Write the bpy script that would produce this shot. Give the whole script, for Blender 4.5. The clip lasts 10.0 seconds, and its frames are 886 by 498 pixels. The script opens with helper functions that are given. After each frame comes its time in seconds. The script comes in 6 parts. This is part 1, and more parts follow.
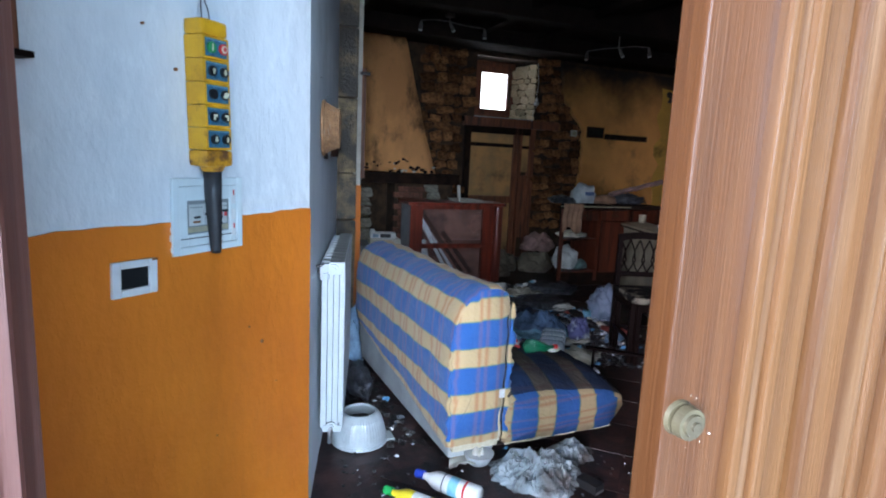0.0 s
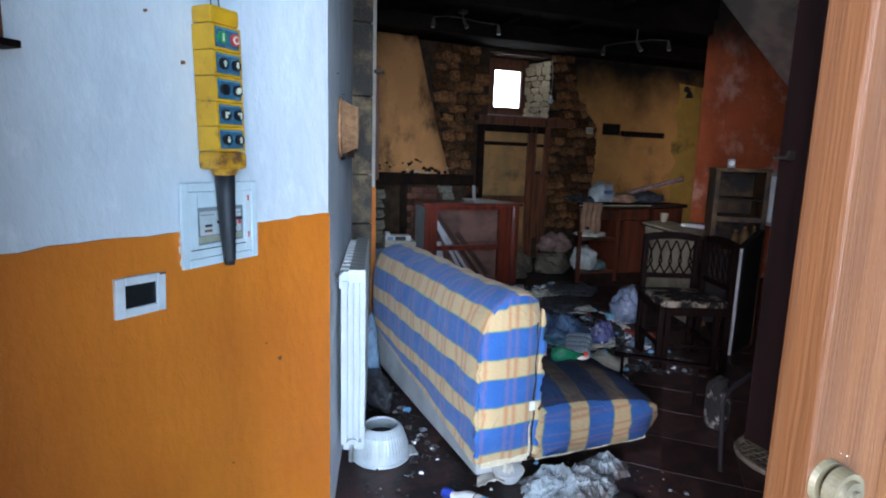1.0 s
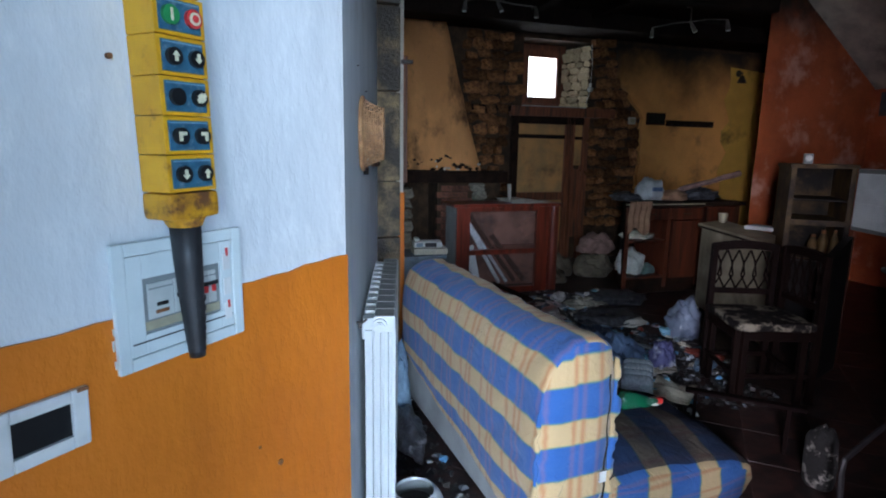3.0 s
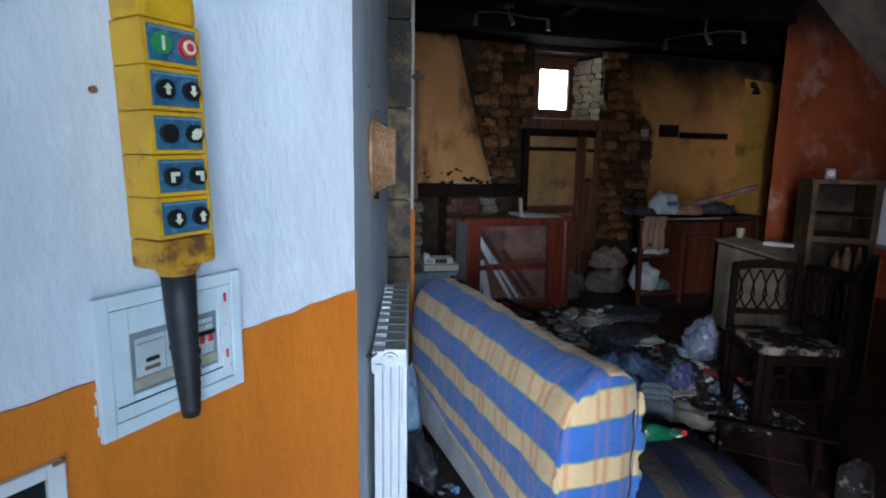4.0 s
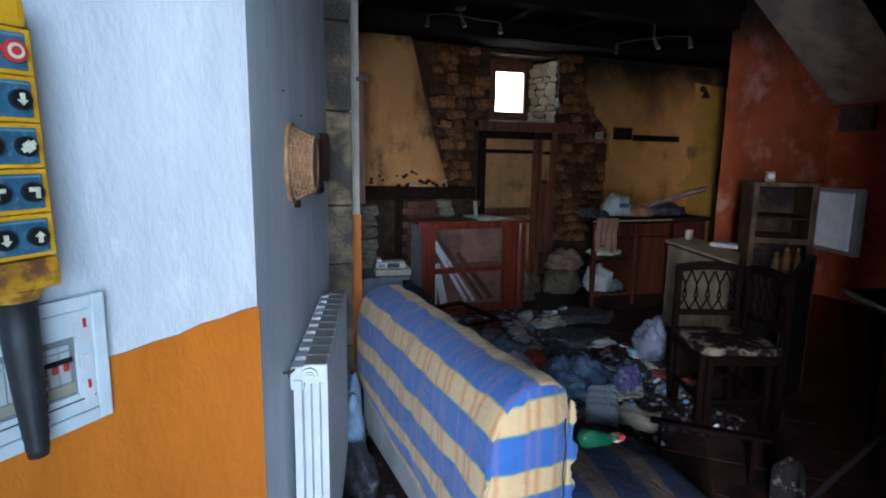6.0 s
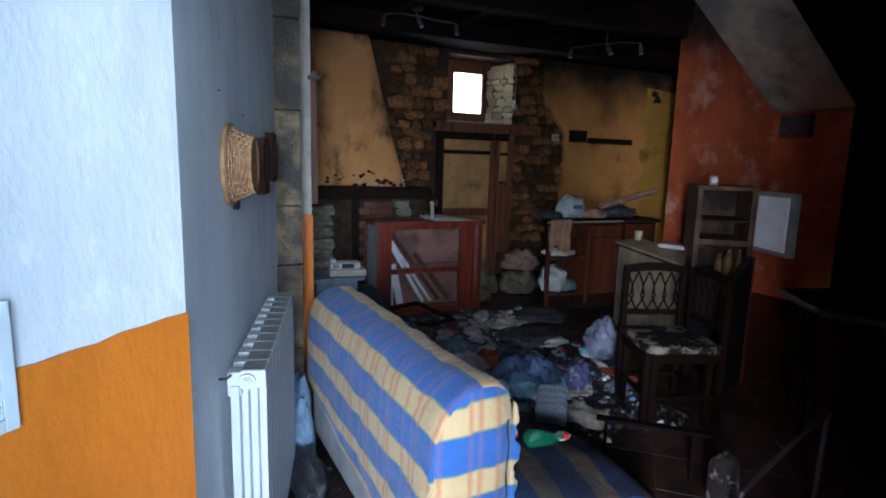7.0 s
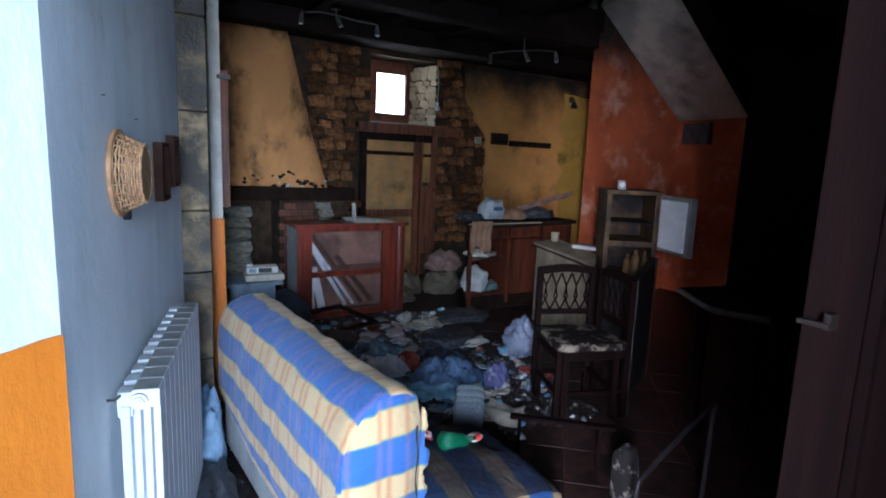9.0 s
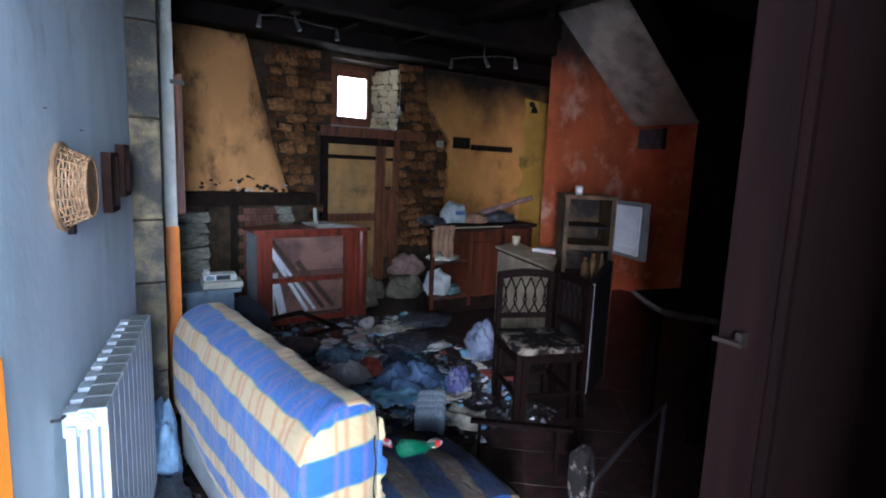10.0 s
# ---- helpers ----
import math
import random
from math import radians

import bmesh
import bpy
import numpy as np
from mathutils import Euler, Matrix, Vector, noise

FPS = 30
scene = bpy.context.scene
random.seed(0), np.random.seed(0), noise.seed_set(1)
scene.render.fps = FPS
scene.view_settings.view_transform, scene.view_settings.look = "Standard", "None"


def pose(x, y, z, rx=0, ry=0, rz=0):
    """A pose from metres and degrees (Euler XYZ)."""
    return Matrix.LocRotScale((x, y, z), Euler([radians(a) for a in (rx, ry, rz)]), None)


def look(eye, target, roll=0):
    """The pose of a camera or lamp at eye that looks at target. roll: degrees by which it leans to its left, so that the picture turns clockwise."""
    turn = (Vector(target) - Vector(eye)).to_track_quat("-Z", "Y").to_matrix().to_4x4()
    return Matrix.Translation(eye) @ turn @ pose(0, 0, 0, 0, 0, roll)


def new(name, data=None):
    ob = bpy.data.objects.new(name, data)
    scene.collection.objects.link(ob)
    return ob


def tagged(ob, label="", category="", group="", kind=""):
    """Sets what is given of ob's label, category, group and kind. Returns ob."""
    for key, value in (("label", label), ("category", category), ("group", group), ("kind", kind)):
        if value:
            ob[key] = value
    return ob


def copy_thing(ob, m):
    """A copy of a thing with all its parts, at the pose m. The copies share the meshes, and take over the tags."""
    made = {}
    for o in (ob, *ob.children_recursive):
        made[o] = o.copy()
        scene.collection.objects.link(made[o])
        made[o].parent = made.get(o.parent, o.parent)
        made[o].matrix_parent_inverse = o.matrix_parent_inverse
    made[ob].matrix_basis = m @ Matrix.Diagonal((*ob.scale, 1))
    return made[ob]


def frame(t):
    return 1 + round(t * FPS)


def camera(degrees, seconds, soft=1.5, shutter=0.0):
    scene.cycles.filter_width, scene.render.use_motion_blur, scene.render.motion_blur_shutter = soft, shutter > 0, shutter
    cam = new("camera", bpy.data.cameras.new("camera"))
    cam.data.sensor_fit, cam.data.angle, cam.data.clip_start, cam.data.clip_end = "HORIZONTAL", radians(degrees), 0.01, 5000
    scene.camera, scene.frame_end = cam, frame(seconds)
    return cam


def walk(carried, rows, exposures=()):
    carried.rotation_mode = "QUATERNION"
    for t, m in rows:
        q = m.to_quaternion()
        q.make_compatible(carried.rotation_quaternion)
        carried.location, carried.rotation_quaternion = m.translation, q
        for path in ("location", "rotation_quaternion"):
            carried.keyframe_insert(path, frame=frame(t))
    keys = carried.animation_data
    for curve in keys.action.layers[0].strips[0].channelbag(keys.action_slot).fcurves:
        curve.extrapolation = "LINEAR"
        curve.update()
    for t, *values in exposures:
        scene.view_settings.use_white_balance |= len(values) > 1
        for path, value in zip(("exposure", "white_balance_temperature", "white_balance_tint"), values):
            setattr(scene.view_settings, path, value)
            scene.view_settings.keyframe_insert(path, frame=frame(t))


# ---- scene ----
cam = camera(78.1, 10.0, soft=2.0)
METRES, EYE, TILT, LEAN, TURN = 1.05, 1.33, 0.0, 0.0, -21.1
ROWS = [
    (0.0, 0.0, 0.0, 0.0, 0.42, -8.97, -2.65),
    (0.5, -0.0299, 0.0521, -0.0029, 0.88, -8.79, -2.17),
    (1.0, -0.0591, 0.13, -0.0051, 1.33, -8.97, -1.75),
    (1.5, -0.0848, 0.2467, 0.0019, 1.88, -9.58, -1.55),
    (2.0, -0.1035, 0.3704, 0.021, 2.46, -10.09, -1.34),
    (2.5, -0.1194, 0.4852, 0.0419, 3.23, -10.27, -1.06),
    (4.0, -0.161, 0.6537, 0.1036, 4.86, -9.14, -0.89),
    (4.5, -0.1421, 0.6799, 0.1103, 4.96, -8.79, -0.79),
    (5.0, -0.1043, 0.6976, 0.1134, 4.45, -8.76, -0.62),
    (5.5, -0.0747, 0.7049, 0.1161, 3.15, -8.88, -0.59),
    (7.0, 0.0053, 0.7081, 0.133, -2.5, -8.98, -1.58),
    (7.5, 0.0247, 0.7054, 0.1394, -4.34, -9.0, -1.82),
    (8.0, 0.0397, 0.7037, 0.1471, -6.15, -8.99, -2.01),
    (8.5, 0.0563, 0.6992, 0.1562, -7.99, -8.94, -2.19),
    (9.0, 0.0681, 0.6931, 0.167, -9.86, -8.88, -2.28),
    (9.5, 0.0803, 0.6839, 0.1829, -11.67, -8.79, -2.36),
    (10.0, 0.0933, 0.6711, 0.1976, -13.51, -8.57, -2.33),
]
EXPOSURES = [(0.0, 0.04, 6150, 10), (1.0, 0.20, 6150, 10), (2.0, 0.22, 6150, 10), (2.5, 0.06, 6200, 10), (4.0, -0.12, 6300, 10), (5.5, -0.06, 6250, 10), (7.0, 0.24, 6100, 10), (8.0, 0.46, 5950, 10), (9.0, 0.68, 5850, 10), (10.0, 0.94, 5800, 10)]
walk(cam, [(t, pose(0, 0, EYE, TILT, LEAN, TURN) @ pose(METRES * x, METRES * y, METRES * z, 90 + pitch, roll, yaw)) for t, x, y, z, yaw, pitch, roll in ROWS], EXPOSURES)

# ---- world, light ----
world = bpy.data.worlds.new("sky")
scene.world = world
world.use_nodes = True
wn = world.node_tree
sky = wn.nodes.new("ShaderNodeTexSky")
sky.sky_type, sky.sun_disc, sky.sun_elevation, sky.sun_rotation = "NISHITA", False, radians(40), radians(20)
wn.nodes["Background"].inputs["Strength"].default_value = 0.12
wn.links.new(sky.outputs[0], wn.nodes["Background"].inputs["Color"])
sun = new("sun", bpy.data.lights.new("sun", "SUN"))
sun.data.energy, sun.data.angle, sun.data.color = 3.0, radians(0.5), (1.0, 0.93, 0.84)
sun.matrix_world = look((3, 14, 11), (0, 0, 0))
for eye, width, watts, tone in (((-1.75, -3.6, 1.9), 2.8, 1650, (0.70, 0.82, 1.0)), ((-3.25, -2.5, 1.9), 1.6, 2000, (0.90, 0.87, 1.0)), ((0.50, -3.0, 1.7), 1.7, 225, (0.47, 0.71, 1.0))):
    day = new("doorway_daylight", bpy.data.lights.new("doorway_daylight", "AREA"))
    day.data.shape, day.data.size, day.data.size_y = "RECTANGLE", width, 2.6
    day.data.energy, day.data.color = watts, tone
    day.matrix_world = look(eye, (0.2, 0.45, 1.1))


# ---- materials ----
def mat(name, c1, c2=None, scale=8.0, rough=0.7, bump=0.0, bscale=60.0, metal=0.0, c3=None, s3=2.0, t3=0.55, w3=0.1, smoke=None, stretch=(1, 1, 1), rand=0.0, spec=0.5):
    """Two-tone noise, an optional third colour in patches, and fine relief."""
    m = bpy.data.materials.new(name)
    m.use_nodes = True
    nt = m.node_tree
    b = nt.nodes["Principled BSDF"]
    b.inputs["Roughness"].default_value, b.inputs["Metallic"].default_value = rough, metal
    b.inputs["Specular IOR Level"].default_value = spec
    tc = nt.nodes.new("ShaderNodeTexCoord")
    mp = nt.nodes.new("ShaderNodeMapping")
    mp.inputs["Scale"].default_value = stretch
    nt.links.new(tc.outputs["Object"], mp.inputs["Vector"])

    def nz(s, d=6.0, r=0.6):
        n = nt.nodes.new("ShaderNodeTexNoise")
        n.inputs["Scale"].default_value, n.inputs["Detail"].default_value, n.inputs["Roughness"].default_value = s, d, r
        nt.links.new(mp.outputs[0], n.inputs["Vector"])
        return n.outputs["Fac"]

    def ramp(src, a, b2):
        r = nt.nodes.new("ShaderNodeMapRange")
        r.interpolation_type = "SMOOTHSTEP"
        r.inputs["From Min"].default_value, r.inputs["From Max"].default_value = a, b2
        nt.links.new(src, r.inputs["Value"])
        return r.outputs[0]

    def mix(f, a, b2):
        x = nt.nodes.new("ShaderNodeMix")
        x.data_type = "RGBA"
        nt.links.new(f, x.inputs[0])
        for s, v in ((6, a), (7, b2)):
            if isinstance(v, tuple):
                x.inputs[s].default_value = (*v, 1)
            else:
                nt.links.new(v, x.inputs[s])
        return x.outputs[2]

    col = mix(ramp(nz(scale), 0.35, 0.65), c1, c2 or tuple(v * 0.8 for v in c1))
    if c3:
        col = mix(ramp(nz(s3, 8.0, 0.65), t3 - w3, t3 + w3), col, c3)
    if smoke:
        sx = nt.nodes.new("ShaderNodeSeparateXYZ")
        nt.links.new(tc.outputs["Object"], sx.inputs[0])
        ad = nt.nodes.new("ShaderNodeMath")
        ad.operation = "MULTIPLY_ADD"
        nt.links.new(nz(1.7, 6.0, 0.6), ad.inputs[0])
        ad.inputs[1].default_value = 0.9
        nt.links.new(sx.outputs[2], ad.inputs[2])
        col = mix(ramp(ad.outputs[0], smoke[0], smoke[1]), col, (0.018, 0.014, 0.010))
    if rand:
        oi = nt.nodes.new("ShaderNodeObjectInfo")
        hs = nt.nodes.new("ShaderNodeHueSaturation")
        mr = nt.nodes.new("ShaderNodeMapRange")
        mr.inputs["To Min"].default_value, mr.inputs["To Max"].default_value = 1 - rand, 1 + rand
        nt.links.new(oi.outputs["Random"], mr.inputs["Value"])
        nt.links.new(mr.outputs[0], hs.inputs["Value"])
        nt.links.new(col, hs.inputs["Color"])
        col = hs.outputs[0]
    nt.links.new(col, b.inputs["Base Color"])
    if bump:
        bp = nt.nodes.new("ShaderNodeBump")
        bp.inputs["Strength"].default_value, bp.inputs["Distance"].default_value = bump, 0.01
        nt.links.new(nz(bscale, 4.0), bp.inputs["Height"])
        nt.links.new(bp.outputs[0], b.inputs["Normal"])
    return m


white_paint = mat("white_paint", (0.70, 0.715, 0.725), (0.60, 0.62, 0.635), 4, 0.75, 0.45, 26, stretch=(1, 1, 0.5), c3=(0.73, 0.745, 0.75), s3=14, t3=0.6)
orange_paint = mat("orange_paint", (0.66, 0.180, 0.014), (0.55, 0.140, 0.011), 2.5, 0.5, 0.5, 24, stretch=(1, 1, 0.6))
# even near-black colour for far walls, backs and bases
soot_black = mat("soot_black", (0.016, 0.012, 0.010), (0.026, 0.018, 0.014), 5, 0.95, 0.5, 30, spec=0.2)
ceiling_soot = mat("ceiling_soot", (0.009, 0.0062, 0.0055), (0.015, 0.010, 0.008), 5, 0.95, 0.5, 30, spec=0.1)
ochre = mat("ochre_plaster", (0.42, 0.30, 0.13), (0.34, 0.24, 0.10), 3, 0.85, 0.4, 40)
stone = mat("sooty_stone", (0.26, 0.118, 0.046), (0.135, 0.058, 0.024), 3.5, 0.9, 0.14, 9, c3=(0.07, 0.036, 0.018), s3=2.2, t3=0.60, w3=0.14, rand=0.65, spec=0.2)
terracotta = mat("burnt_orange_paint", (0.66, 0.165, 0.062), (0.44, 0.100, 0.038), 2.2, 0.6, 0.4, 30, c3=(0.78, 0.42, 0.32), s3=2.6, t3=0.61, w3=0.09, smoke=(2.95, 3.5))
# pale streaks put varnish highlights in the grain; stiles use a darker copy
wood = mat("varnished_wood", (0.058, 0.0275, 0.0092), (0.038, 0.0165, 0.0055), 7, 0.34, 0.2, 60, stretch=(5, 5, 0.14), c3=(0.092, 0.056, 0.0300), s3=5, t3=0.62, w3=0.14, spec=0.5)
stile_wood = mat("reddish_varnished_wood", (0.042, 0.0165, 0.0052), (0.026, 0.0098, 0.0034), 7, 0.34, 0.2, 60, stretch=(5, 5, 0.14), c3=(0.060, 0.028, 0.0110), s3=5, t3=0.62, w3=0.14, spec=0.5)
dark_wood = mat("dark_wood", (0.0075, 0.003, 0.0023), (0.004, 0.002, 0.0018), 9, 0.6, 0.2, 60, stretch=(6, 6, 0.3), spec=0.08)
cherry = mat("cherry_wood", (0.24, 0.040, 0.021), (0.11, 0.021, 0.012), 5, 0.3, 0.2, 60, stretch=(4, 4, 0.3), c3=(0.022, 0.010, 0.008), s3=3, t3=0.60, w3=0.14)
pink_board = mat("faded_pink_board", (0.28, 0.135, 0.10), (0.15, 0.072, 0.055), 3, 0.7, 0.2, 40, c3=(0.05, 0.025, 0.02), s3=2.5, t3=0.53)
enamel = mat("white_enamel", (0.50, 0.53, 0.54), (0.44, 0.47, 0.48), 6, 0.35, 0.05, 50, c3=(0.30, 0.27, 0.22), s3=7, t3=0.68, w3=0.08)
floor_m = mat("sooty_floor_tile", (0.060, 0.027, 0.022), (0.030, 0.015, 0.0135), 5, 0.42, 0.3, 30, c3=(0.010, 0.008, 0.008), s3=3, t3=0.50, w3=0.12, rand=0.35, spec=0.4)
cloth = mat("blue_cloth", (0.05, 0.12, 0.42), (0.04, 0.10, 0.36), 12, 0.9, 0.3, 200)
plastic_white = mat("white_plastic", (0.7, 0.7, 0.68), None, 10, 0.45)
bag_film = mat("bluish_bag_film", (0.20, 0.23, 0.31), (0.09, 0.105, 0.15), 6, 0.22, 0.7, 16)
purple_film = mat("purple_printed_film", (0.13, 0.13, 0.28), (0.06, 0.06, 0.11), 9, 0.2, 0.7, 18, c3=(0.62, 0.64, 0.70), s3=7, t3=0.58)
# field stones by the door: their shade is put in this darker colour
shaded_stone = mat("dusky_field_stone", (0.17, 0.14, 0.095), (0.085, 0.070, 0.048), 5, 0.85, 0.5, 20)
rubble_m = mat("ash_debris", (0.022, 0.021, 0.024), (0.075, 0.078, 0.088), 25, 0.4, 0.9, 50)


side_paint = mat("side_wall_paint", (0.84, 0.87, 0.89), (0.74, 0.77, 0.79), 4, 0.8, 0.22, 45, stretch=(1, 1, 0.45), c3=(0.44, 0.42, 0.37), s3=3.2, t3=0.68, w3=0.10)
mortar = mat("sooty_mortar", (0.070, 0.040, 0.019), (0.030, 0.018, 0.010), 9, 0.95, 0.8, 40)
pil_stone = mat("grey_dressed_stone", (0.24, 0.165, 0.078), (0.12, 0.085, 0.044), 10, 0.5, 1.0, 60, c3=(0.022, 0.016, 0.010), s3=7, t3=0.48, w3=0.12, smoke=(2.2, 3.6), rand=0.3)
sooty_white = mat("sooty_white_paint", (0.62, 0.58, 0.50), (0.48, 0.44, 0.37), 5, 0.8, 0.4, 40, c3=(0.16, 0.12, 0.08), s3=3, t3=0.62)
iron = mat("dull_iron", (0.10, 0.09, 0.085), (0.05, 0.04, 0.035), 30, 0.55, 0.2, 90, metal=0.8)
rust = mat("rust", (0.22, 0.09, 0.035), (0.12, 0.05, 0.02), 40, 0.85, 0.3, 90)
brass = mat("tarnished_brass", (0.060, 0.054, 0.030), (0.038, 0.034, 0.021), 25, 0.5, 0.15, 80, metal=0.3)
chrome = mat("dull_chrome", (0.55, 0.55, 0.55), (0.45, 0.45, 0.45), 20, 0.3, metal=0.9)
yellow = mat("yellow_housing", (0.70, 0.355, 0.012), (0.60, 0.29, 0.012), 16, 0.5, 0.15, 90, c3=(0.22, 0.09, 0.02), s3=22, t3=0.66, w3=0.08)
rubber = mat("black_rubber", (0.014, 0.014, 0.016), (0.022, 0.022, 0.025), 20, 0.55, 0.1, 80)
panel_blue = mat("blue_button_plate", (0.035, 0.125, 0.19), (0.025, 0.085, 0.135), 60, 0.5, 0.2, 120, c3=(0.13, 0.20, 0.24), s3=90, t3=0.62)
panel_light = mat("pale_legend", (0.16, 0.30, 0.38), None, 200, 0.5)
green = mat("green_button", (0.03, 0.26, 0.08), None, 30, 0.4)
red = mat("red_button", (0.60, 0.04, 0.04), None, 30, 0.4)
cream = mat("cream_mark", (0.70, 0.66, 0.46), None, 60, 0.6)
black_plastic = mat("black_plastic", (0.012, 0.012, 0.013), None, 30, 0.4)
pale_plastic = mat("pale_bluish_plastic", (0.62, 0.68, 0.68), (0.56, 0.62, 0.62), 12, 0.4, 0.05, 60)
grey_plastic = mat("grey_plastic", (0.22, 0.24, 0.24), None, 12, 0.5)
tan_card = mat("yellowed_card", (0.40, 0.36, 0.24), (0.32, 0.29, 0.20), 40, 0.7)
wicker = mat("wicker", (0.36, 0.19, 0.085), (0.20, 0.10, 0.045), 40, 0.6, 0.3, 90)
brown_frame = mat("brown_frame_wood", (0.05, 0.022, 0.014), (0.03, 0.013, 0.009), 20, 0.8, 0.2, 60, spec=0.1)
dark_print = mat("dark_print", (0.03, 0.027, 0.02), (0.018, 0.016, 0.013), 14, 0.9, spec=0.1)
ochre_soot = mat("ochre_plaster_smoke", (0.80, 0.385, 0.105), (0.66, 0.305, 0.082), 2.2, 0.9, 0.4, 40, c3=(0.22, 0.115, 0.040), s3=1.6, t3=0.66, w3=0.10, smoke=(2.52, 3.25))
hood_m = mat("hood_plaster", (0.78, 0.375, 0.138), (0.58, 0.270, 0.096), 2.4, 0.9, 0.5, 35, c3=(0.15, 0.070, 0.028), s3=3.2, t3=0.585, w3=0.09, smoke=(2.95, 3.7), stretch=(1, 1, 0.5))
soffit_m = mat("grey_plaster", (0.62, 0.61, 0.53), (0.38, 0.38, 0.35), 3, 0.85, 0.4, 40, c3=(0.22, 0.21, 0.19), s3=2, t3=0.6)
soot_plaster = mat("soot_plaster", (0.035, 0.028, 0.022), (0.02, 0.016, 0.013), 4, 0.9, 0.5, 40)
gravel = mat("pale_gravel", (0.36, 0.34, 0.30), (0.26, 0.245, 0.22), 30, 0.95, 0.6, 60)
char_wood = mat("charred_wood", (0.026, 0.013, 0.008), (0.012, 0.007, 0.005), 9, 0.8, 0.7, 50, spec=0.15)
red_wood = mat("red_brown_wood", (0.25, 0.078, 0.030), (0.12, 0.038, 0.016), 9, 0.55, 0.3, 50, stretch=(5, 5, 0.4), c3=(0.03, 0.018, 0.012), s3=2.5, t3=0.6)
door_panel = mat("yellowed_door_panel", (0.56, 0.285, 0.095), (0.33, 0.205, 0.085), 3, 0.7, 0.1, 40, c3=(0.16, 0.09, 0.04), s3=2.2, t3=0.62)
brick_m = mat("old_brick", (0.26, 0.10, 0.06), (0.17, 0.07, 0.045), 12, 0.9, 0.6, 50, c3=(0.05, 0.035, 0.03), s3=5, t3=0.55, rand=0.35)
# reveal stones paler than the wall: window daylight put in the colour
daylit_stone = mat("pale_stone", (0.66, 0.55, 0.36), (0.50, 0.39, 0.24), 5, 0.85, 0.4, 20, rand=0.35)
pier_stone = mat("grey_pier_stone", (0.34, 0.315, 0.25), (0.17, 0.155, 0.12), 6, 0.85, 0.5, 20, rand=0.25)
pale_side = mat("pale_grey_board", (0.40, 0.42, 0.42), (0.30, 0.32, 0.32), 5, 0.6, 0.2, 40, c3=(0.12, 0.11, 0.10), s3=4, t3=0.62)
white_slat = mat("white_slat", (0.74, 0.82, 0.88), (0.58, 0.66, 0.72), 6, 0.5, 0.1, 40, c3=(0.14, 0.14, 0.14), s3=5, t3=0.66)
sooted_white = mat("sooted_white_enamel", (0.42, 0.38, 0.27), (0.26, 0.23, 0.16), 4, 0.45, 0.2, 40, c3=(0.05, 0.04, 0.028), s3=2.2, t3=0.62, w3=0.14, spec=0.3)
dark_ochre = mat("sooted_yellow_enamel", (0.16, 0.095, 0.032), (0.07, 0.042, 0.016), 4, 0.6, 0.2, 40, c3=(0.008, 0.006, 0.005), s3=2.5, t3=0.42, w3=0.12, spec=0.2)
seat_m = mat("scorched_upholstery", (0.20, 0.175, 0.135), (0.09, 0.078, 0.06), 9, 0.9, 0.5, 80, c3=(0.010, 0.008, 0.008), s3=9, t3=0.45, w3=0.05, spec=0.1)
base_cloth = mat("pale_base_cloth", (0.36, 0.37, 0.37), (0.27, 0.28, 0.28), 5, 0.9, 0.4, 90)
foil = mat("silver_foil", (0.95, 0.97, 1.0), (0.85, 0.88, 0.94), 14, 0.30, 0.5, 40, metal=1.0)


def glassy(name, color, rough, alpha):
    m = bpy.data.materials.new(name)
    m.use_nodes = True
    b = m.node_tree.nodes["Principled BSDF"]
    b.inputs["Base Color"].default_value = (*color, 1)
    b.inputs["Roughness"].default_value, b.inputs["Alpha"].default_value = rough, alpha
    b.inputs["IOR"].default_value = 1.45
    n = m.node_tree.nodes.new("ShaderNodeTexNoise")
    n.inputs["Scale"].default_value = 14
    r = m.node_tree.nodes.new("ShaderNodeMapRange")
    r.inputs["To Min"].default_value, r.inputs["To Max"].default_value = alpha * 0.5, min(1.0, alpha * 1.5)
    m.node_tree.links.new(n.outputs["Fac"], r.inputs["Value"])
    m.node_tree.links.new(r.outputs[0], b.inputs["Alpha"])
    return m


# reddish pane tint also carries the reflection of the room
pane_glass = glassy("dirty_glass", (0.30, 0.16, 0.13), 0.06, 0.14)
clear_plastic = glassy("clear_plastic", (0.78, 0.90, 1.0), 0.07, 0.42)
green_plastic = glassy("green_plastic", (0.008, 0.13, 0.06), 0.2, 0.7)
film_plastic = glassy("thin_film", (0.30, 0.33, 0.43), 0.12, 0.55)


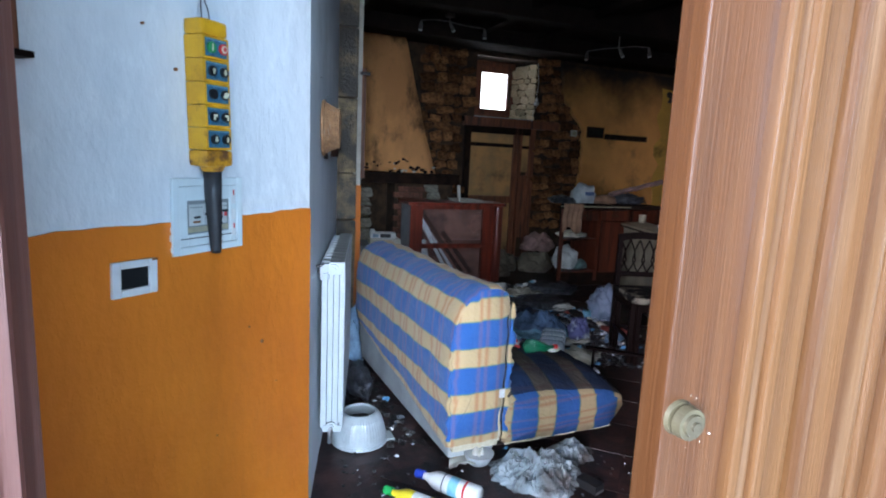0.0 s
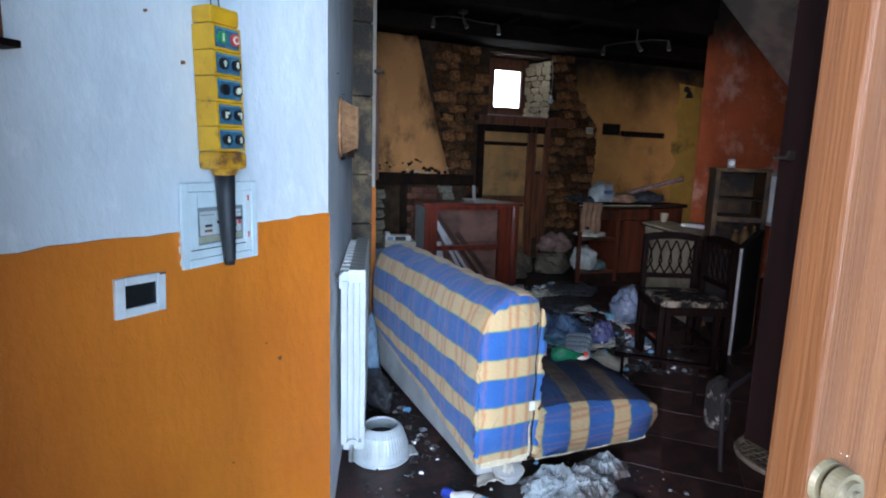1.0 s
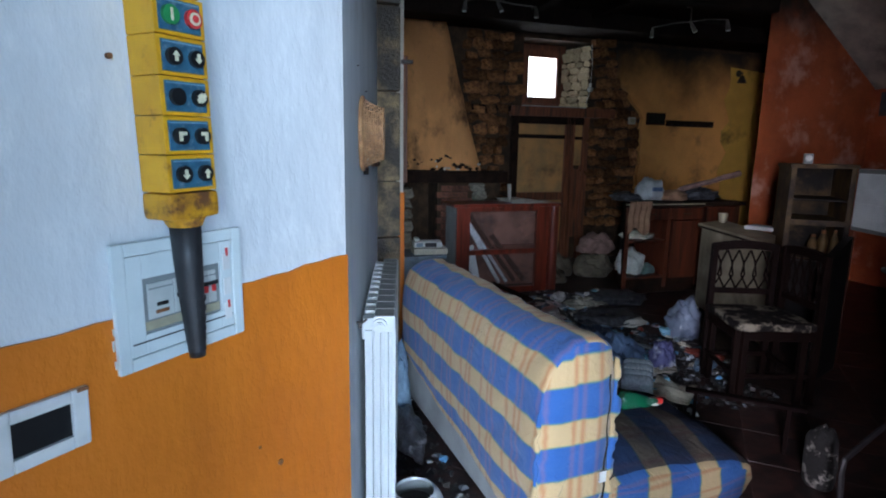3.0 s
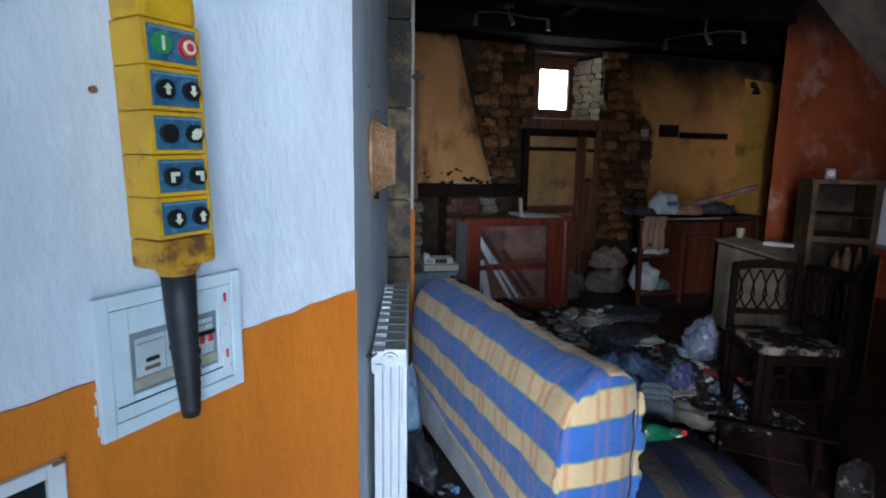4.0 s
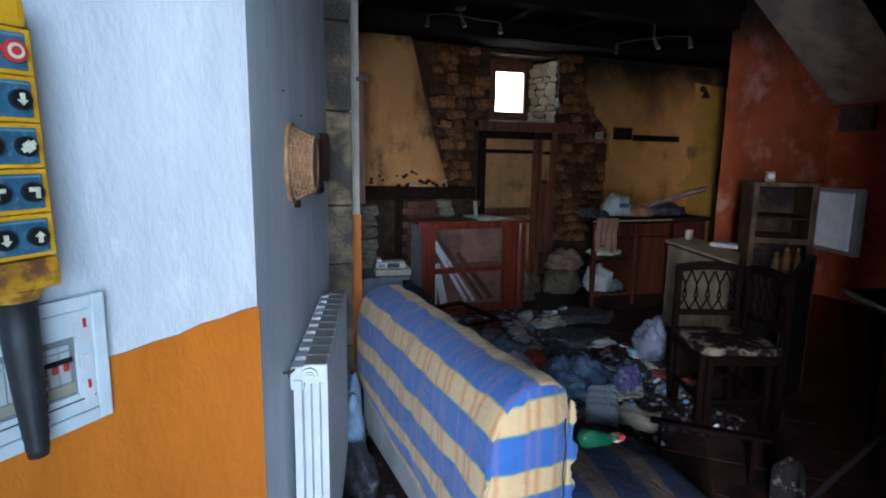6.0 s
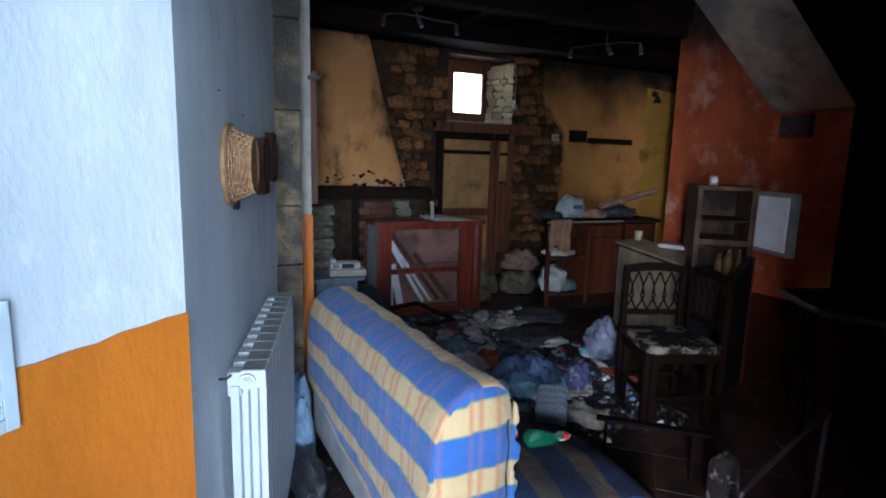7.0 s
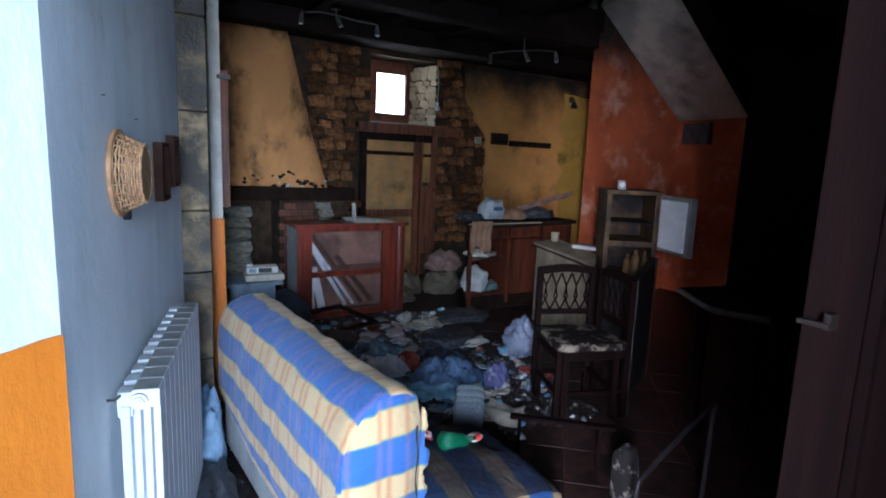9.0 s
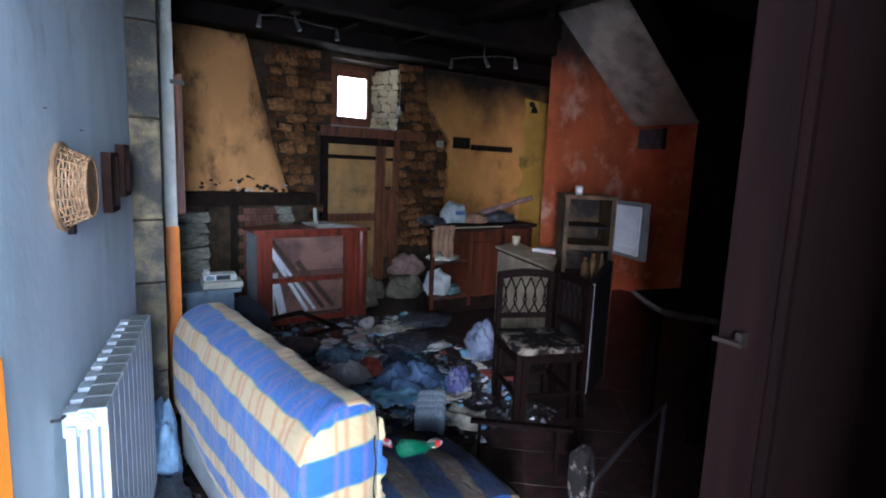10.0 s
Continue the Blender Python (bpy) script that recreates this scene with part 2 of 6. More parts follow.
def plaid(name="blue_yellow_plaid", soot=0.0):
    """Woven plaid read from the UV map: u across the bands in metres, v along them."""
    m = bpy.data.materials.new(name)
    m.use_nodes = True
    nt = m.node_tree
    b = nt.nodes["Principled BSDF"]
    b.inputs["Roughness"].default_value = 0.92
    b.inputs["Sheen Weight"].default_value = 0.0 if soot else 0.14
    b.inputs["Specular IOR Level"].default_value = 0.2
    uv = nt.nodes.new("ShaderNodeUVMap")
    sp = nt.nodes.new("ShaderNodeSeparateXYZ")
    nt.links.new(uv.outputs[0], sp.inputs[0])

    def math_node(op, a, c):
        n = nt.nodes.new("ShaderNodeMath")
        n.operation = op
        for i, v in enumerate((a, c)):
            if isinstance(v, (int, float)):
                n.inputs[i].default_value = v
            else:
                nt.links.new(v, n.inputs[i])
        return n.outputs[0]

    def stripes(src, period, at, half, soft=0.004):
        """1 inside a stripe of half-width half round at, once a period."""
        f = math_node("WRAP", math_node("SUBTRACT", src, at), period / 2)
        f.node.inputs[2].default_value = -period / 2
        d = math_node("ABSOLUTE", f, 0)
        r = nt.nodes.new("ShaderNodeMapRange")
        r.inputs["From Min"].default_value, r.inputs["From Max"].default_value = half + soft, half - soft
        nt.links.new(d, r.inputs["Value"])
        return r.outputs[0]

    def mix(f, a, c, k=1.0):
        x = nt.nodes.new("ShaderNodeMix")
        x.data_type = "RGBA"
        nt.links.new(math_node("MULTIPLY", f, k), x.inputs[0])
        for s, v in ((6, a), (7, c)):
            if isinstance(v, tuple):
                x.inputs[s].default_value = (*v, 1)
            else:
                nt.links.new(v, x.inputs[s])
        return x.outputs[2]

    u, v = sp.outputs[0], sp.outputs[1]
    nz = nt.nodes.new("ShaderNodeTexNoise")
    nz.inputs["Scale"].default_value, nz.inputs["Detail"].default_value = 9, 6
    tc = nt.nodes.new("ShaderNodeTexCoord")
    nt.links.new(tc.outputs["Object"], nz.inputs["Vector"])
    blue = mix(nz.outputs["Fac"], (0.022, 0.088, 0.29), (0.048, 0.138, 0.37))
    col = mix(stripes(u, 0.205, 0.092, 0.046), blue, (0.10, 0.22, 0.16))
    col = mix(stripes(u, 0.205, 0.092, 0.041), col, (0.50, 0.36, 0.19))
    for at, half in ((0.122, 0.009), (0.158, 0.009), (0.018, 0.008)):
        band = math_node("MULTIPLY_ADD", stripes(u, 0.205, 0.092, 0.041), 0.36)
        band.node.inputs[2].default_value = 0.20
        col = mix(math_node("MULTIPLY", stripes(v, 0.205, at, half, 0.006), band), col, (0.40, 0.13, 0.05))
    # soot darkens the weave; the seat top's copy also carries shade
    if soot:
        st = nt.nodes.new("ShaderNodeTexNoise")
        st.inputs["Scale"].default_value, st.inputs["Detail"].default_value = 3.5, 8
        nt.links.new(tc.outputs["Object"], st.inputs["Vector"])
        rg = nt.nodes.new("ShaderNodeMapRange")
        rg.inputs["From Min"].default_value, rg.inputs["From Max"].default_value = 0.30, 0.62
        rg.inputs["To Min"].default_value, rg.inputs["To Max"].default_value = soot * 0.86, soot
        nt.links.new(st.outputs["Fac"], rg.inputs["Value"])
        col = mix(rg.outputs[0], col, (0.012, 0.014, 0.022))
    wv = nt.nodes.new("ShaderNodeTexNoise")
    wv.inputs["Scale"].default_value = 420
    nt.links.new(tc.outputs["Object"], wv.inputs["Vector"])
    hs = nt.nodes.new("ShaderNodeHueSaturation")
    r = nt.nodes.new("ShaderNodeMapRange")
    r.inputs["To Min"].default_value, r.inputs["To Max"].default_value = 0.75, 1.2
    nt.links.new(wv.outputs["Fac"], r.inputs["Value"])
    nt.links.new(r.outputs[0], hs.inputs["Value"])
    nt.links.new(col, hs.inputs["Color"])
    nt.links.new(hs.outputs[0], b.inputs["Base Color"])
    bp = nt.nodes.new("ShaderNodeBump")
    bp.inputs["Strength"].default_value, bp.inputs["Distance"].default_value = 0.75, 0.010
    cr = nt.nodes.new("ShaderNodeTexNoise")
    cr.inputs["Scale"].default_value, cr.inputs["Detail"].default_value, cr.inputs["Distortion"].default_value = 16, 3, 1.2
    nt.links.new(tc.outputs["Object"], cr.inputs["Vector"])
    nt.links.new(cr.outputs["Fac"], bp.inputs["Height"])
    nt.links.new(bp.outputs[0], b.inputs["Normal"])
    return m


plaid_m = plaid()
plaid_top = plaid("ash_covered_plaid", 0.96)
plaid_grimy = plaid("grimy_plaid", 0.40)
latch_m = mat("dull_latch_metal", (0.012, 0.0095, 0.008), (0.008, 0.0065, 0.006), 30, 0.6, 0.2, 90, spec=0.15)
cream_cloth = mat("cream_cloth", (0.58, 0.52, 0.38), (0.46, 0.40, 0.28), 30, 0.9, 0.3, 120)
cream_tile = mat("cream_ceramic", (0.55, 0.51, 0.40), (0.45, 0.42, 0.33), 20, 0.4)
paper = mat("pale_paper", (0.60, 0.58, 0.52), (0.46, 0.44, 0.38), 15, 0.85, 0.2, 60)
blue_grey = mat("blue_grey_plastic", (0.20, 0.27, 0.33), (0.15, 0.20, 0.25), 9, 0.6, 0.15, 40, c3=(0.07, 0.07, 0.07), s3=4, t3=0.62)
navy = mat("navy_cloth", (0.012, 0.014, 0.022), (0.022, 0.025, 0.035), 10, 0.9, 0.4, 60)
liner = mat("pale_liner", (0.86, 0.92, 0.95), (0.74, 0.80, 0.83), 6, 0.5, 0.1, 30)
sooted_chrome = mat("sooted_chrome", (0.17, 0.16, 0.145), (0.09, 0.085, 0.075), 30, 0.45, metal=0.5)
blue_print = mat("blue_grey_print", (0.10, 0.13, 0.17), (0.06, 0.07, 0.09), 14, 0.6, c3=(0.20, 0.14, 0.09), s3=9, t3=0.6)
glow = bpy.data.materials.new("bright_sky")
glow.use_nodes = True
glow.node_tree.nodes["Principled BSDF"].inputs["Base Color"].default_value = (0, 0, 0, 1)
glow.node_tree.nodes["Principled BSDF"].inputs["Emission Color"].default_value = (0.92, 0.96, 1.0, 1)
glow.node_tree.nodes["Principled BSDF"].inputs["Emission Strength"].default_value = 9.0
milky = mat("milky_glass", (0.44, 0.48, 0.49), (0.34, 0.37, 0.38), 8, 0.3, 0.05, 40)
blue_cap = mat("blue_cap", (0.02, 0.05, 0.36), None, 20, 0.4)
green_cap = mat("green_cap", (0.03, 0.40, 0.10), None, 20, 0.4)
lemon = mat("lemon_plastic", (0.75, 0.62, 0.03), (0.68, 0.55, 0.03), 14, 0.35)
label_cyan = mat("cyan_label", (0.20, 0.45, 0.55), (0.15, 0.36, 0.48), 30, 0.5)
label_print = mat("blue_print", (0.10, 0.16, 0.30), None, 60, 0.6)
sack = mat("grey_sack", (0.26, 0.30, 0.32), (0.13, 0.15, 0.16), 9, 0.35, 0.7, 30, c3=(0.06, 0.05, 0.045), s3=6, t3=0.55)
sack_white = mat("white_sack", (0.55, 0.57, 0.58), (0.40, 0.42, 0.43), 9, 0.4, 0.4, 40)
dark_metal = mat("dark_metal", (0.02, 0.018, 0.02), (0.012, 0.010, 0.012), 20, 0.5, metal=0.3)
burnt_patch = mat("burnt_patch", (0.24, 0.22, 0.20), (0.12, 0.11, 0.10), 30, 0.9, 0.6, 60, c3=(0.008, 0.007, 0.007), s3=15, t3=0.42, w3=0.05)
pale_wicker = mat("pale_wicker", (0.20, 0.17, 0.12), (0.12, 0.10, 0.07), 30, 0.7, 0.3, 90)
cloth_grey = mat("grey_blue_cloth", (0.24, 0.37, 0.50), (0.11, 0.17, 0.26), 9, 0.5, 0.6, 40, c3=(0.06, 0.075, 0.10), s3=8, t3=0.63)
cloth_dark = mat("dark_wet_cloth", (0.055, 0.08, 0.13), (0.02, 0.028, 0.05), 7, 0.3, 0.5, 40)
cloth_tan = mat("tan_cloth", (0.36, 0.20, 0.12), (0.24, 0.13, 0.08), 9, 0.9, 0.4, 60)
cloth_pink = mat("dull_pink_cloth", (0.34, 0.20, 0.17), (0.20, 0.12, 0.10), 9, 0.8, 0.4, 60)
cloth_white = mat("white_rag", (0.58, 0.58, 0.54), (0.42, 0.42, 0.40), 9, 0.9, 0.4, 60)
cloth_teal = mat("teal_rag", (0.16, 0.24, 0.22), (0.09, 0.13, 0.12), 9, 0.9, 0.4, 60)
red_dull = mat("dull_red", (0.26, 0.045, 0.03), (0.14, 0.03, 0.02), 12, 0.7)
dirty_paper = mat("dirty_paper", (0.62, 0.58, 0.47), (0.40, 0.37, 0.29), 8, 0.85, 0.3, 50, c3=(0.08, 0.07, 0.06), s3=7, t3=0.63)
wrap_blue = mat("blue_grey_wrap", (0.34, 0.66, 0.85), (0.18, 0.40, 0.55), 9, 0.22, 0.5, 40)
shard_m = bpy.data.materials.new("ash_shards")
shard_m.use_nodes = True
_nt = shard_m.node_tree
_g = _nt.nodes.new("ShaderNodeNewGeometry")
_r = _nt.nodes.new("ShaderNodeValToRGB")
_r.color_ramp.interpolation = "CONSTANT"
_r.color_ramp.elements[0].color = (0.012, 0.012, 0.012, 1)
_r.color_ramp.elements[1].position, _r.color_ramp.elements[1].color = 0.55, (0.035, 0.032, 0.03, 1)
for _p, _c in ((0.80, (0.10, 0.11, 0.125)), (0.925, (0.62, 0.66, 0.72)), (0.965, (0.40, 0.06, 0.04)), (0.98, (0.12, 0.30, 0.52))):
    _e = _r.color_ramp.elements.new(_p)
    _e.color = (*_c, 1)
_nt.links.new(_g.outputs["Random Per Island"], _r.inputs["Fac"])
_nt.links.new(_r.outputs[0], _nt.nodes["Principled BSDF"].inputs["Base Color"])
_nt.nodes["Principled BSDF"].inputs["Roughness"].default_value = 0.28
# one even near-black wood for the shutter, side table and low bar
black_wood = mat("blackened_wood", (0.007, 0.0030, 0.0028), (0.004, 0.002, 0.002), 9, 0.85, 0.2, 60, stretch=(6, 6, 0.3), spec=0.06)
worn_edge = mat("worn_table_edge", (0.048, 0.038, 0.034), (0.020, 0.016, 0.015), 20, 0.5)
kitchen_wood = mat("kitchen_wood", (0.135, 0.034, 0.016), (0.062, 0.018, 0.010), 5, 0.35, 0.2, 60, stretch=(3, 3, 0.3), c3=(0.02, 0.012, 0.009), s3=3, t3=0.55)
yellow_rust = mat("rusty_yellow_housing", (0.62, 0.30, 0.012), (0.45, 0.20, 0.012), 16, 0.55, 0.2, 90, c3=(0.13, 0.05, 0.02), s3=30, t3=0.54, w3=0.10)
breaker_m = mat("aged_breaker_plastic", (0.50, 0.52, 0.50), (0.42, 0.44, 0.42), 20, 0.5)
yellow_wall = mat("yellow_wall_paint", (0.70, 0.405, 0.075), (0.58, 0.335, 0.060), 2.5, 0.85, 0.3, 40, c3=(0.22, 0.14, 0.03), s3=2.0, t3=0.62)
jeans_m = mat("wet_denim", (0.13, 0.21, 0.36), (0.06, 0.095, 0.17), 7, 0.45, 0.4, 90)
sooted_tan = mat("sooted_tan_panel", (0.17, 0.100, 0.036), (0.09, 0.054, 0.021), 4, 0.6, 0.2, 40, c3=(0.02, 0.013, 0.009), s3=3, t3=0.50, w3=0.12, spec=0.3)
black_gloss = mat("blackened_enamel", (0.006, 0.0055, 0.006), (0.012, 0.011, 0.011), 6, 0.4, 0.15, 30, spec=0.25)
frame_wood = mat("weathered_red_wood", (0.17, 0.060, 0.042), (0.10, 0.036, 0.026), 5, 0.6, 0.15, 60, stretch=(5, 5, 0.2), c3=(0.20, 0.10, 0.085), s3=4, t3=0.6)


# ---- mesh helpers ----
def add_box(bm, x0, y0, z0, x1, y1, z1, bevel=0.0, m=None):
    r = bmesh.ops.create_cube(bm, size=1)
    vs = r["verts"]
    bmesh.ops.scale(bm, vec=(x1 - x0, y1 - y0, z1 - z0), verts=vs)
    bmesh.ops.translate(bm, vec=((x0 + x1) / 2, (y0 + y1) / 2, (z0 + z1) / 2), verts=vs)
    if bevel:
        es = list({e for v in vs for e in v.link_edges})
        r = bmesh.ops.bevel(bm, geom=es, offset=bevel, segments=2, affect="EDGES", profile=0.7)
        vs = list({v for f in r["faces"] for v in f.verts} | {v for v in vs if v.is_valid})
    if m is not None:
        bmesh.ops.transform(bm, matrix=m, verts=vs)
    return vs


def box(*a, bevel=0.0, m=None):
    bm = bmesh.new()
    add_box(bm, *a, bevel=bevel, m=m)
    return bm


def part(name, bm, material, parent=None, label="", smooth=False):
    me = bpy.data.meshes.new(name)
    bmesh.ops.recalc_face_normals(bm, faces=bm.faces)
    bm.to_mesh(me)
    bm.free()
    me.materials.append(material)
    if smooth:
        for p in me.polygons:
            p.use_smooth = True
    ob = new(name, me)
    ob.parent = parent
    if label:
        ob["label"] = label
    return ob


def thing(name, m, label, category, group=""):
    ob = tagged(new(name), label, category, group)
    ob.empty_display_size = 0.1
    ob.matrix_world = m
    return ob


def setting(name, bm, material, label="", category="", m=None):
    ob = part(name, bm, material, None)
    if m is not None:
        ob.matrix_world = m
    return tagged(ob, label, category or name.split("_")[0], "", "structure")


def axes(o, ux, uy, z=0.0):
    """A pose whose x runs along (ux, uy) on plan."""
    n = math.hypot(ux, uy)
    return pose(o[0], o[1], z, 0, 0, math.degrees(math.atan2(uy / n, ux / n)))


# ---- structure ----
CORNER = (0.233, 1.864)
SPLAY = axes(CORNER, -0.449, -0.486)          # x along the splayed wall towards the door, -y into... room on +y
SIDE = axes(CORNER, 0.225, 0.974)             # x along the radiator wall, room on -y
BACK, CEIL = 7.08, 2.86

setting("floor", box(-1.6, 0.25, -0.12, 7.2, 9.5, 0), floor_m, "sooty reddish tiled floor strewn with ash", "floor")
bm = bmesh.new()
for it in ((-2.6, 0.1, CEIL, 3.70, 9.5, CEIL + 0.2), (3.70, 0.1, CEIL, 7.2, 3.2, CEIL + 0.2), (3.70, 4.76, CEIL, 4.60, 9.5, CEIL + 0.2), (4.60, 5.40, CEIL, 7.2, 9.5, CEIL + 0.2),
           (3.60, 3.1, 3.95, 7.2, 5.5, 4.1), (3.60, 3.1, CEIL + 0.2, 3.70, 5.5, 3.95), (3.70, 3.1, CEIL + 0.2, 7.2, 3.2, 3.95), (6.75, 3.2, CEIL, 7.2, 5.4, 3.95), (3.70, 5.40, CEIL + 0.2, 7.2, 5.5, 3.95)):
    add_box(bm, *it)
setting("ceiling", bm, ceiling_soot, "soot-blackened ceiling with the open stairwell", "ceiling")


# ---- walls ----
def poly_slab(pts, y0, y1):
    """A plate in the x-z plane with the outline pts, from depth y0 to y1."""
    bm = bmesh.new()
    f = bm.faces.new([bm.verts.new((x, y0, z)) for x, z in pts])
    r = bmesh.ops.extrude_face_region(bm, geom=[f])
    bmesh.ops.translate(bm, vec=(0, y1 - y0, 0), verts=[v for v in r["geom"] if isinstance(v, bmesh.types.BMVert)])
    bmesh.ops.triangulate(bm, faces=[f for f in bm.faces if len(f.verts) > 4])
    return bm


def lumpy(bm, amount, scale, seed=0.0, verts=None):
    for v in verts or bm.verts:
        v.co += amount * noise.noise_vector(v.co * scale + Vector((seed, seed * 1.7, -seed)))
    return bm


def grid_wall(x0, x1, z0, z1, step, wave):
    """A slightly uneven plaster face at y = 0 with its thickness behind (+y or -y given by wave's sign)."""
    nx, nz = max(2, int((x1 - x0) / step)), max(2, int((z1 - z0) / step))
    bm = bmesh.new()
    rows = [[bm.verts.new((x0 + (x1 - x0) * i / nx, 0, z0 + (z1 - z0) * j / nz)) for i in range(nx + 1)] for j in range(nz + 1)]
    for j in range(nz):
        for i in range(nx):
            bm.faces.new((rows[j][i], rows[j][i + 1], rows[j + 1][i + 1], rows[j + 1][i]))
    for r in rows:
        for v in r:
            v.co.y += wave * (noise.noise(v.co * 2.3) + 0.5 * noise.noise(v.co * 7.0))
    return bm


# splayed wall by the door: orange below, white above, with a wavering painted edge
DADO = 1.160
low = [(0, 0)] + [(1.95 * i / 40, DADO + 0.0025 * math.sin(i * 0.9) + 0.002 * math.sin(i * 2.7)) for i in range(41)] + [(1.95, 0)]
splay = setting("wall_splay", box(0, -0.36, 0, 1.95, -0.004, CEIL), white_paint, "splayed wall painted white above bright orange", "wall", SPLAY)
up = grid_wall(0.0, 1.95, DADO - 0.02, CEIL, 0.05, 0.002)
part("white_paint_coat", up, white_paint, splay, "rough white wall paint", smooth=True)
part("orange_paint_coat", poly_slab(low, -0.01, 0.006), orange_paint, splay, "bright orange wall paint")

side = setting("wall_side", box(0.004, 0.008, 0, 1.62, 0.35, CEIL), side_paint, "bluish grey-white plastered side wall", "wall", SIDE)
part("plaster_coat", grid_wall(0.0, 1.62, 0.0, CEIL, 0.06, 0.004), side_paint, side, smooth=True)

pil = setting("wall_pilaster", box(0.40, 3.50, 0, 0.71, 3.95, CEIL), mortar, "dressed grey stone pilaster stained by soot", "pilaster")
z = 0.0
for k, h in enumerate((0.50, 0.44, 0.30, 0.46, 0.42, 0.38, 0.36)):
    b = box(0.47, 3.465, z + 0.004, 0.725, 3.60, min(z + h - 0.004, CEIL - 0.003), bevel=0.008)
    part("stone_block", lumpy(b, 0.004, 6, k), pil_stone, pil)
    z += h
nib = setting("wall_nib", box(0.815, 4.06, 1.135, 0.878, 4.40, CEIL), sooty_white, "narrow wall end painted white over orange", "wall")
part("orange_paint_coat", lumpy(box(0.812, 4.05, 0, 0.890, 4.40, 1.135, bevel=0.012), 0.006, 4), orange_paint, nib, "orange lower paint")
part("wooden_batten", lumpy(box(0.915, 4.30, 1.18, 0.965, 4.34, 2.02, bevel=0.006), 0.008, 5), red_wood, nib, "scorched batten beside the wall end")
part("batten_fixing", box(0.87, 4.31, 1.6, 0.93, 4.33, 1.63), iron, nib)
part("hinge_pin", box(0.86, 4.02, 1.93, 0.93, 4.05, 1.95, m=pose(0, 0, 0)), iron, nib)
setting("wall_left", box(0.30, 3.96, 0, 0.70, BACK + 0.5, CEIL), soot_black, "near-black wall behind the pilaster")

# back wall with the window's recess
def rects(bm, items):
    for it in items:
        add_box(bm, *it)
    return bm


WX0, WX1, WZ0, WZ1 = 3.10, 4.03, 1.985, 2.80
back = setting("wall_back", rects(bmesh.new(), [(0.30, BACK, 0, WX0, BACK + 0.45, CEIL), (WX1, BACK, 0, 7.3, BACK + 0.45, CEIL),
                                              (WX0, BACK, 0, WX1, BACK + 0.45, WZ0), (WX0, BACK, WZ1, WX1, BACK + 0.45, CEIL)]), mortar, "sooty rubble stone wall, partly plastered", "wall")
edge = [(4.40, 2.80), (4.43, 2.68), (4.46, 2.55), (4.44, 2.42), (4.50, 2.30), (4.60, 2.20), (4.66, 2.10), (4.78, 2.00), (4.86, 1.88), (4.83, 1.75), (4.86, 1.60), (4.84, 1.45),
        (4.87, 1.30), (4.82, 1.15), (4.84, 1.0), (4.80, 0.85), (4.82, 0.6), (4.78, 0.3), (4.80, 0)]
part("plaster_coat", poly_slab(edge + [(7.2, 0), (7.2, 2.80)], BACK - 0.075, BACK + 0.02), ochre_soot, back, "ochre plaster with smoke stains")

# brighter yellow towards the corner, with a ragged edge
rag_edge = [(6.22 + 0.05 * math.sin(i * 1.7) + 0.03 * math.sin(i * 4.1), 2.62 - 2.62 * i / 18) for i in range(19)]
part("yellow_paint_coat", poly_slab(rag_edge + [(7.2, 0), (7.2, 2.55)], BACK - 0.079, BACK - 0.06), yellow_wall, back, "brighter yellow area towards the corner")

# right part of the room
bm = bmesh.new()
f = bm.faces.new([bm.verts.new((x, y, 0)) for x, y in ((4.895, 5.17), (6.46, 5.17), (6.46, 5.40), (5.26, 5.40))])
r = bmesh.ops.extrude_face_region(bm, geom=[f])
bmesh.ops.translate(bm, vec=(0, 0, 3.94), verts=[v for v in r["geom"] if isinstance(v, bmesh.types.BMVert)])
setting("wall_stair", bm, terracotta, "burnt-orange painted wall below the stairs", "wall")
setting("wall_east", box(6.46, 0.3, 0, 6.75, 4.30, CEIL), soot_black, "near-black wall in the dark end", "wall")
setting("wall_stair_end", box(6.46, 4.301, 0, 6.75, 5.40, 2.15), terracotta, "burnt-orange end wall under the stairs", "wall")
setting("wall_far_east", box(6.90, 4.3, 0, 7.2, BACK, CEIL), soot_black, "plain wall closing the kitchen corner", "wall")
bm = bmesh.new()
pr = [(6.75, 2.16), (6.46, 2.16), (4.95, 3.27), (5.10, 3.47), (6.75, 2.36)]
vs = [[bm.verts.new((x, y, zz)) for x, zz in pr] for y in (4.28, 5.40)]
bm.faces.new(vs[0]), bm.faces.new(vs[1][::-1])
for i in range(5):
    bm.faces.new((vs[0][i], vs[0][(i + 1) % 5], vs[1][(i + 1) % 5], vs[1][i]))
stairs = setting("stair_soffit", bm, soffit_m, "grey plastered underside of a staircase", "stairs")
# outer side face of the flight set near-black
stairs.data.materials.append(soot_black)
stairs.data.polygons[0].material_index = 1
setting("wall_front", rects(bmesh.new(), [(1.03, 0.10, 0, 6.75, 0.48, CEIL), (-2.6, 0.10, 0, -0.245, 0.48, CEIL), (-0.245, 0.10, 2.18, 1.03, 0.48, CEIL)]), soot_plaster, "thick front wall with the doorway", "wall")
setting("wall_outer_left", box(-2.6, 0.48, 0, -2.3, 4.0, CEIL), soot_plaster, "plain wall closing the place", "wall")
setting("ground", box(-60, -60, -0.2, 60, 0.24, -0.01), gravel, "pale courtyard ground in front of the house", "ground")
bm = bmesh.new()
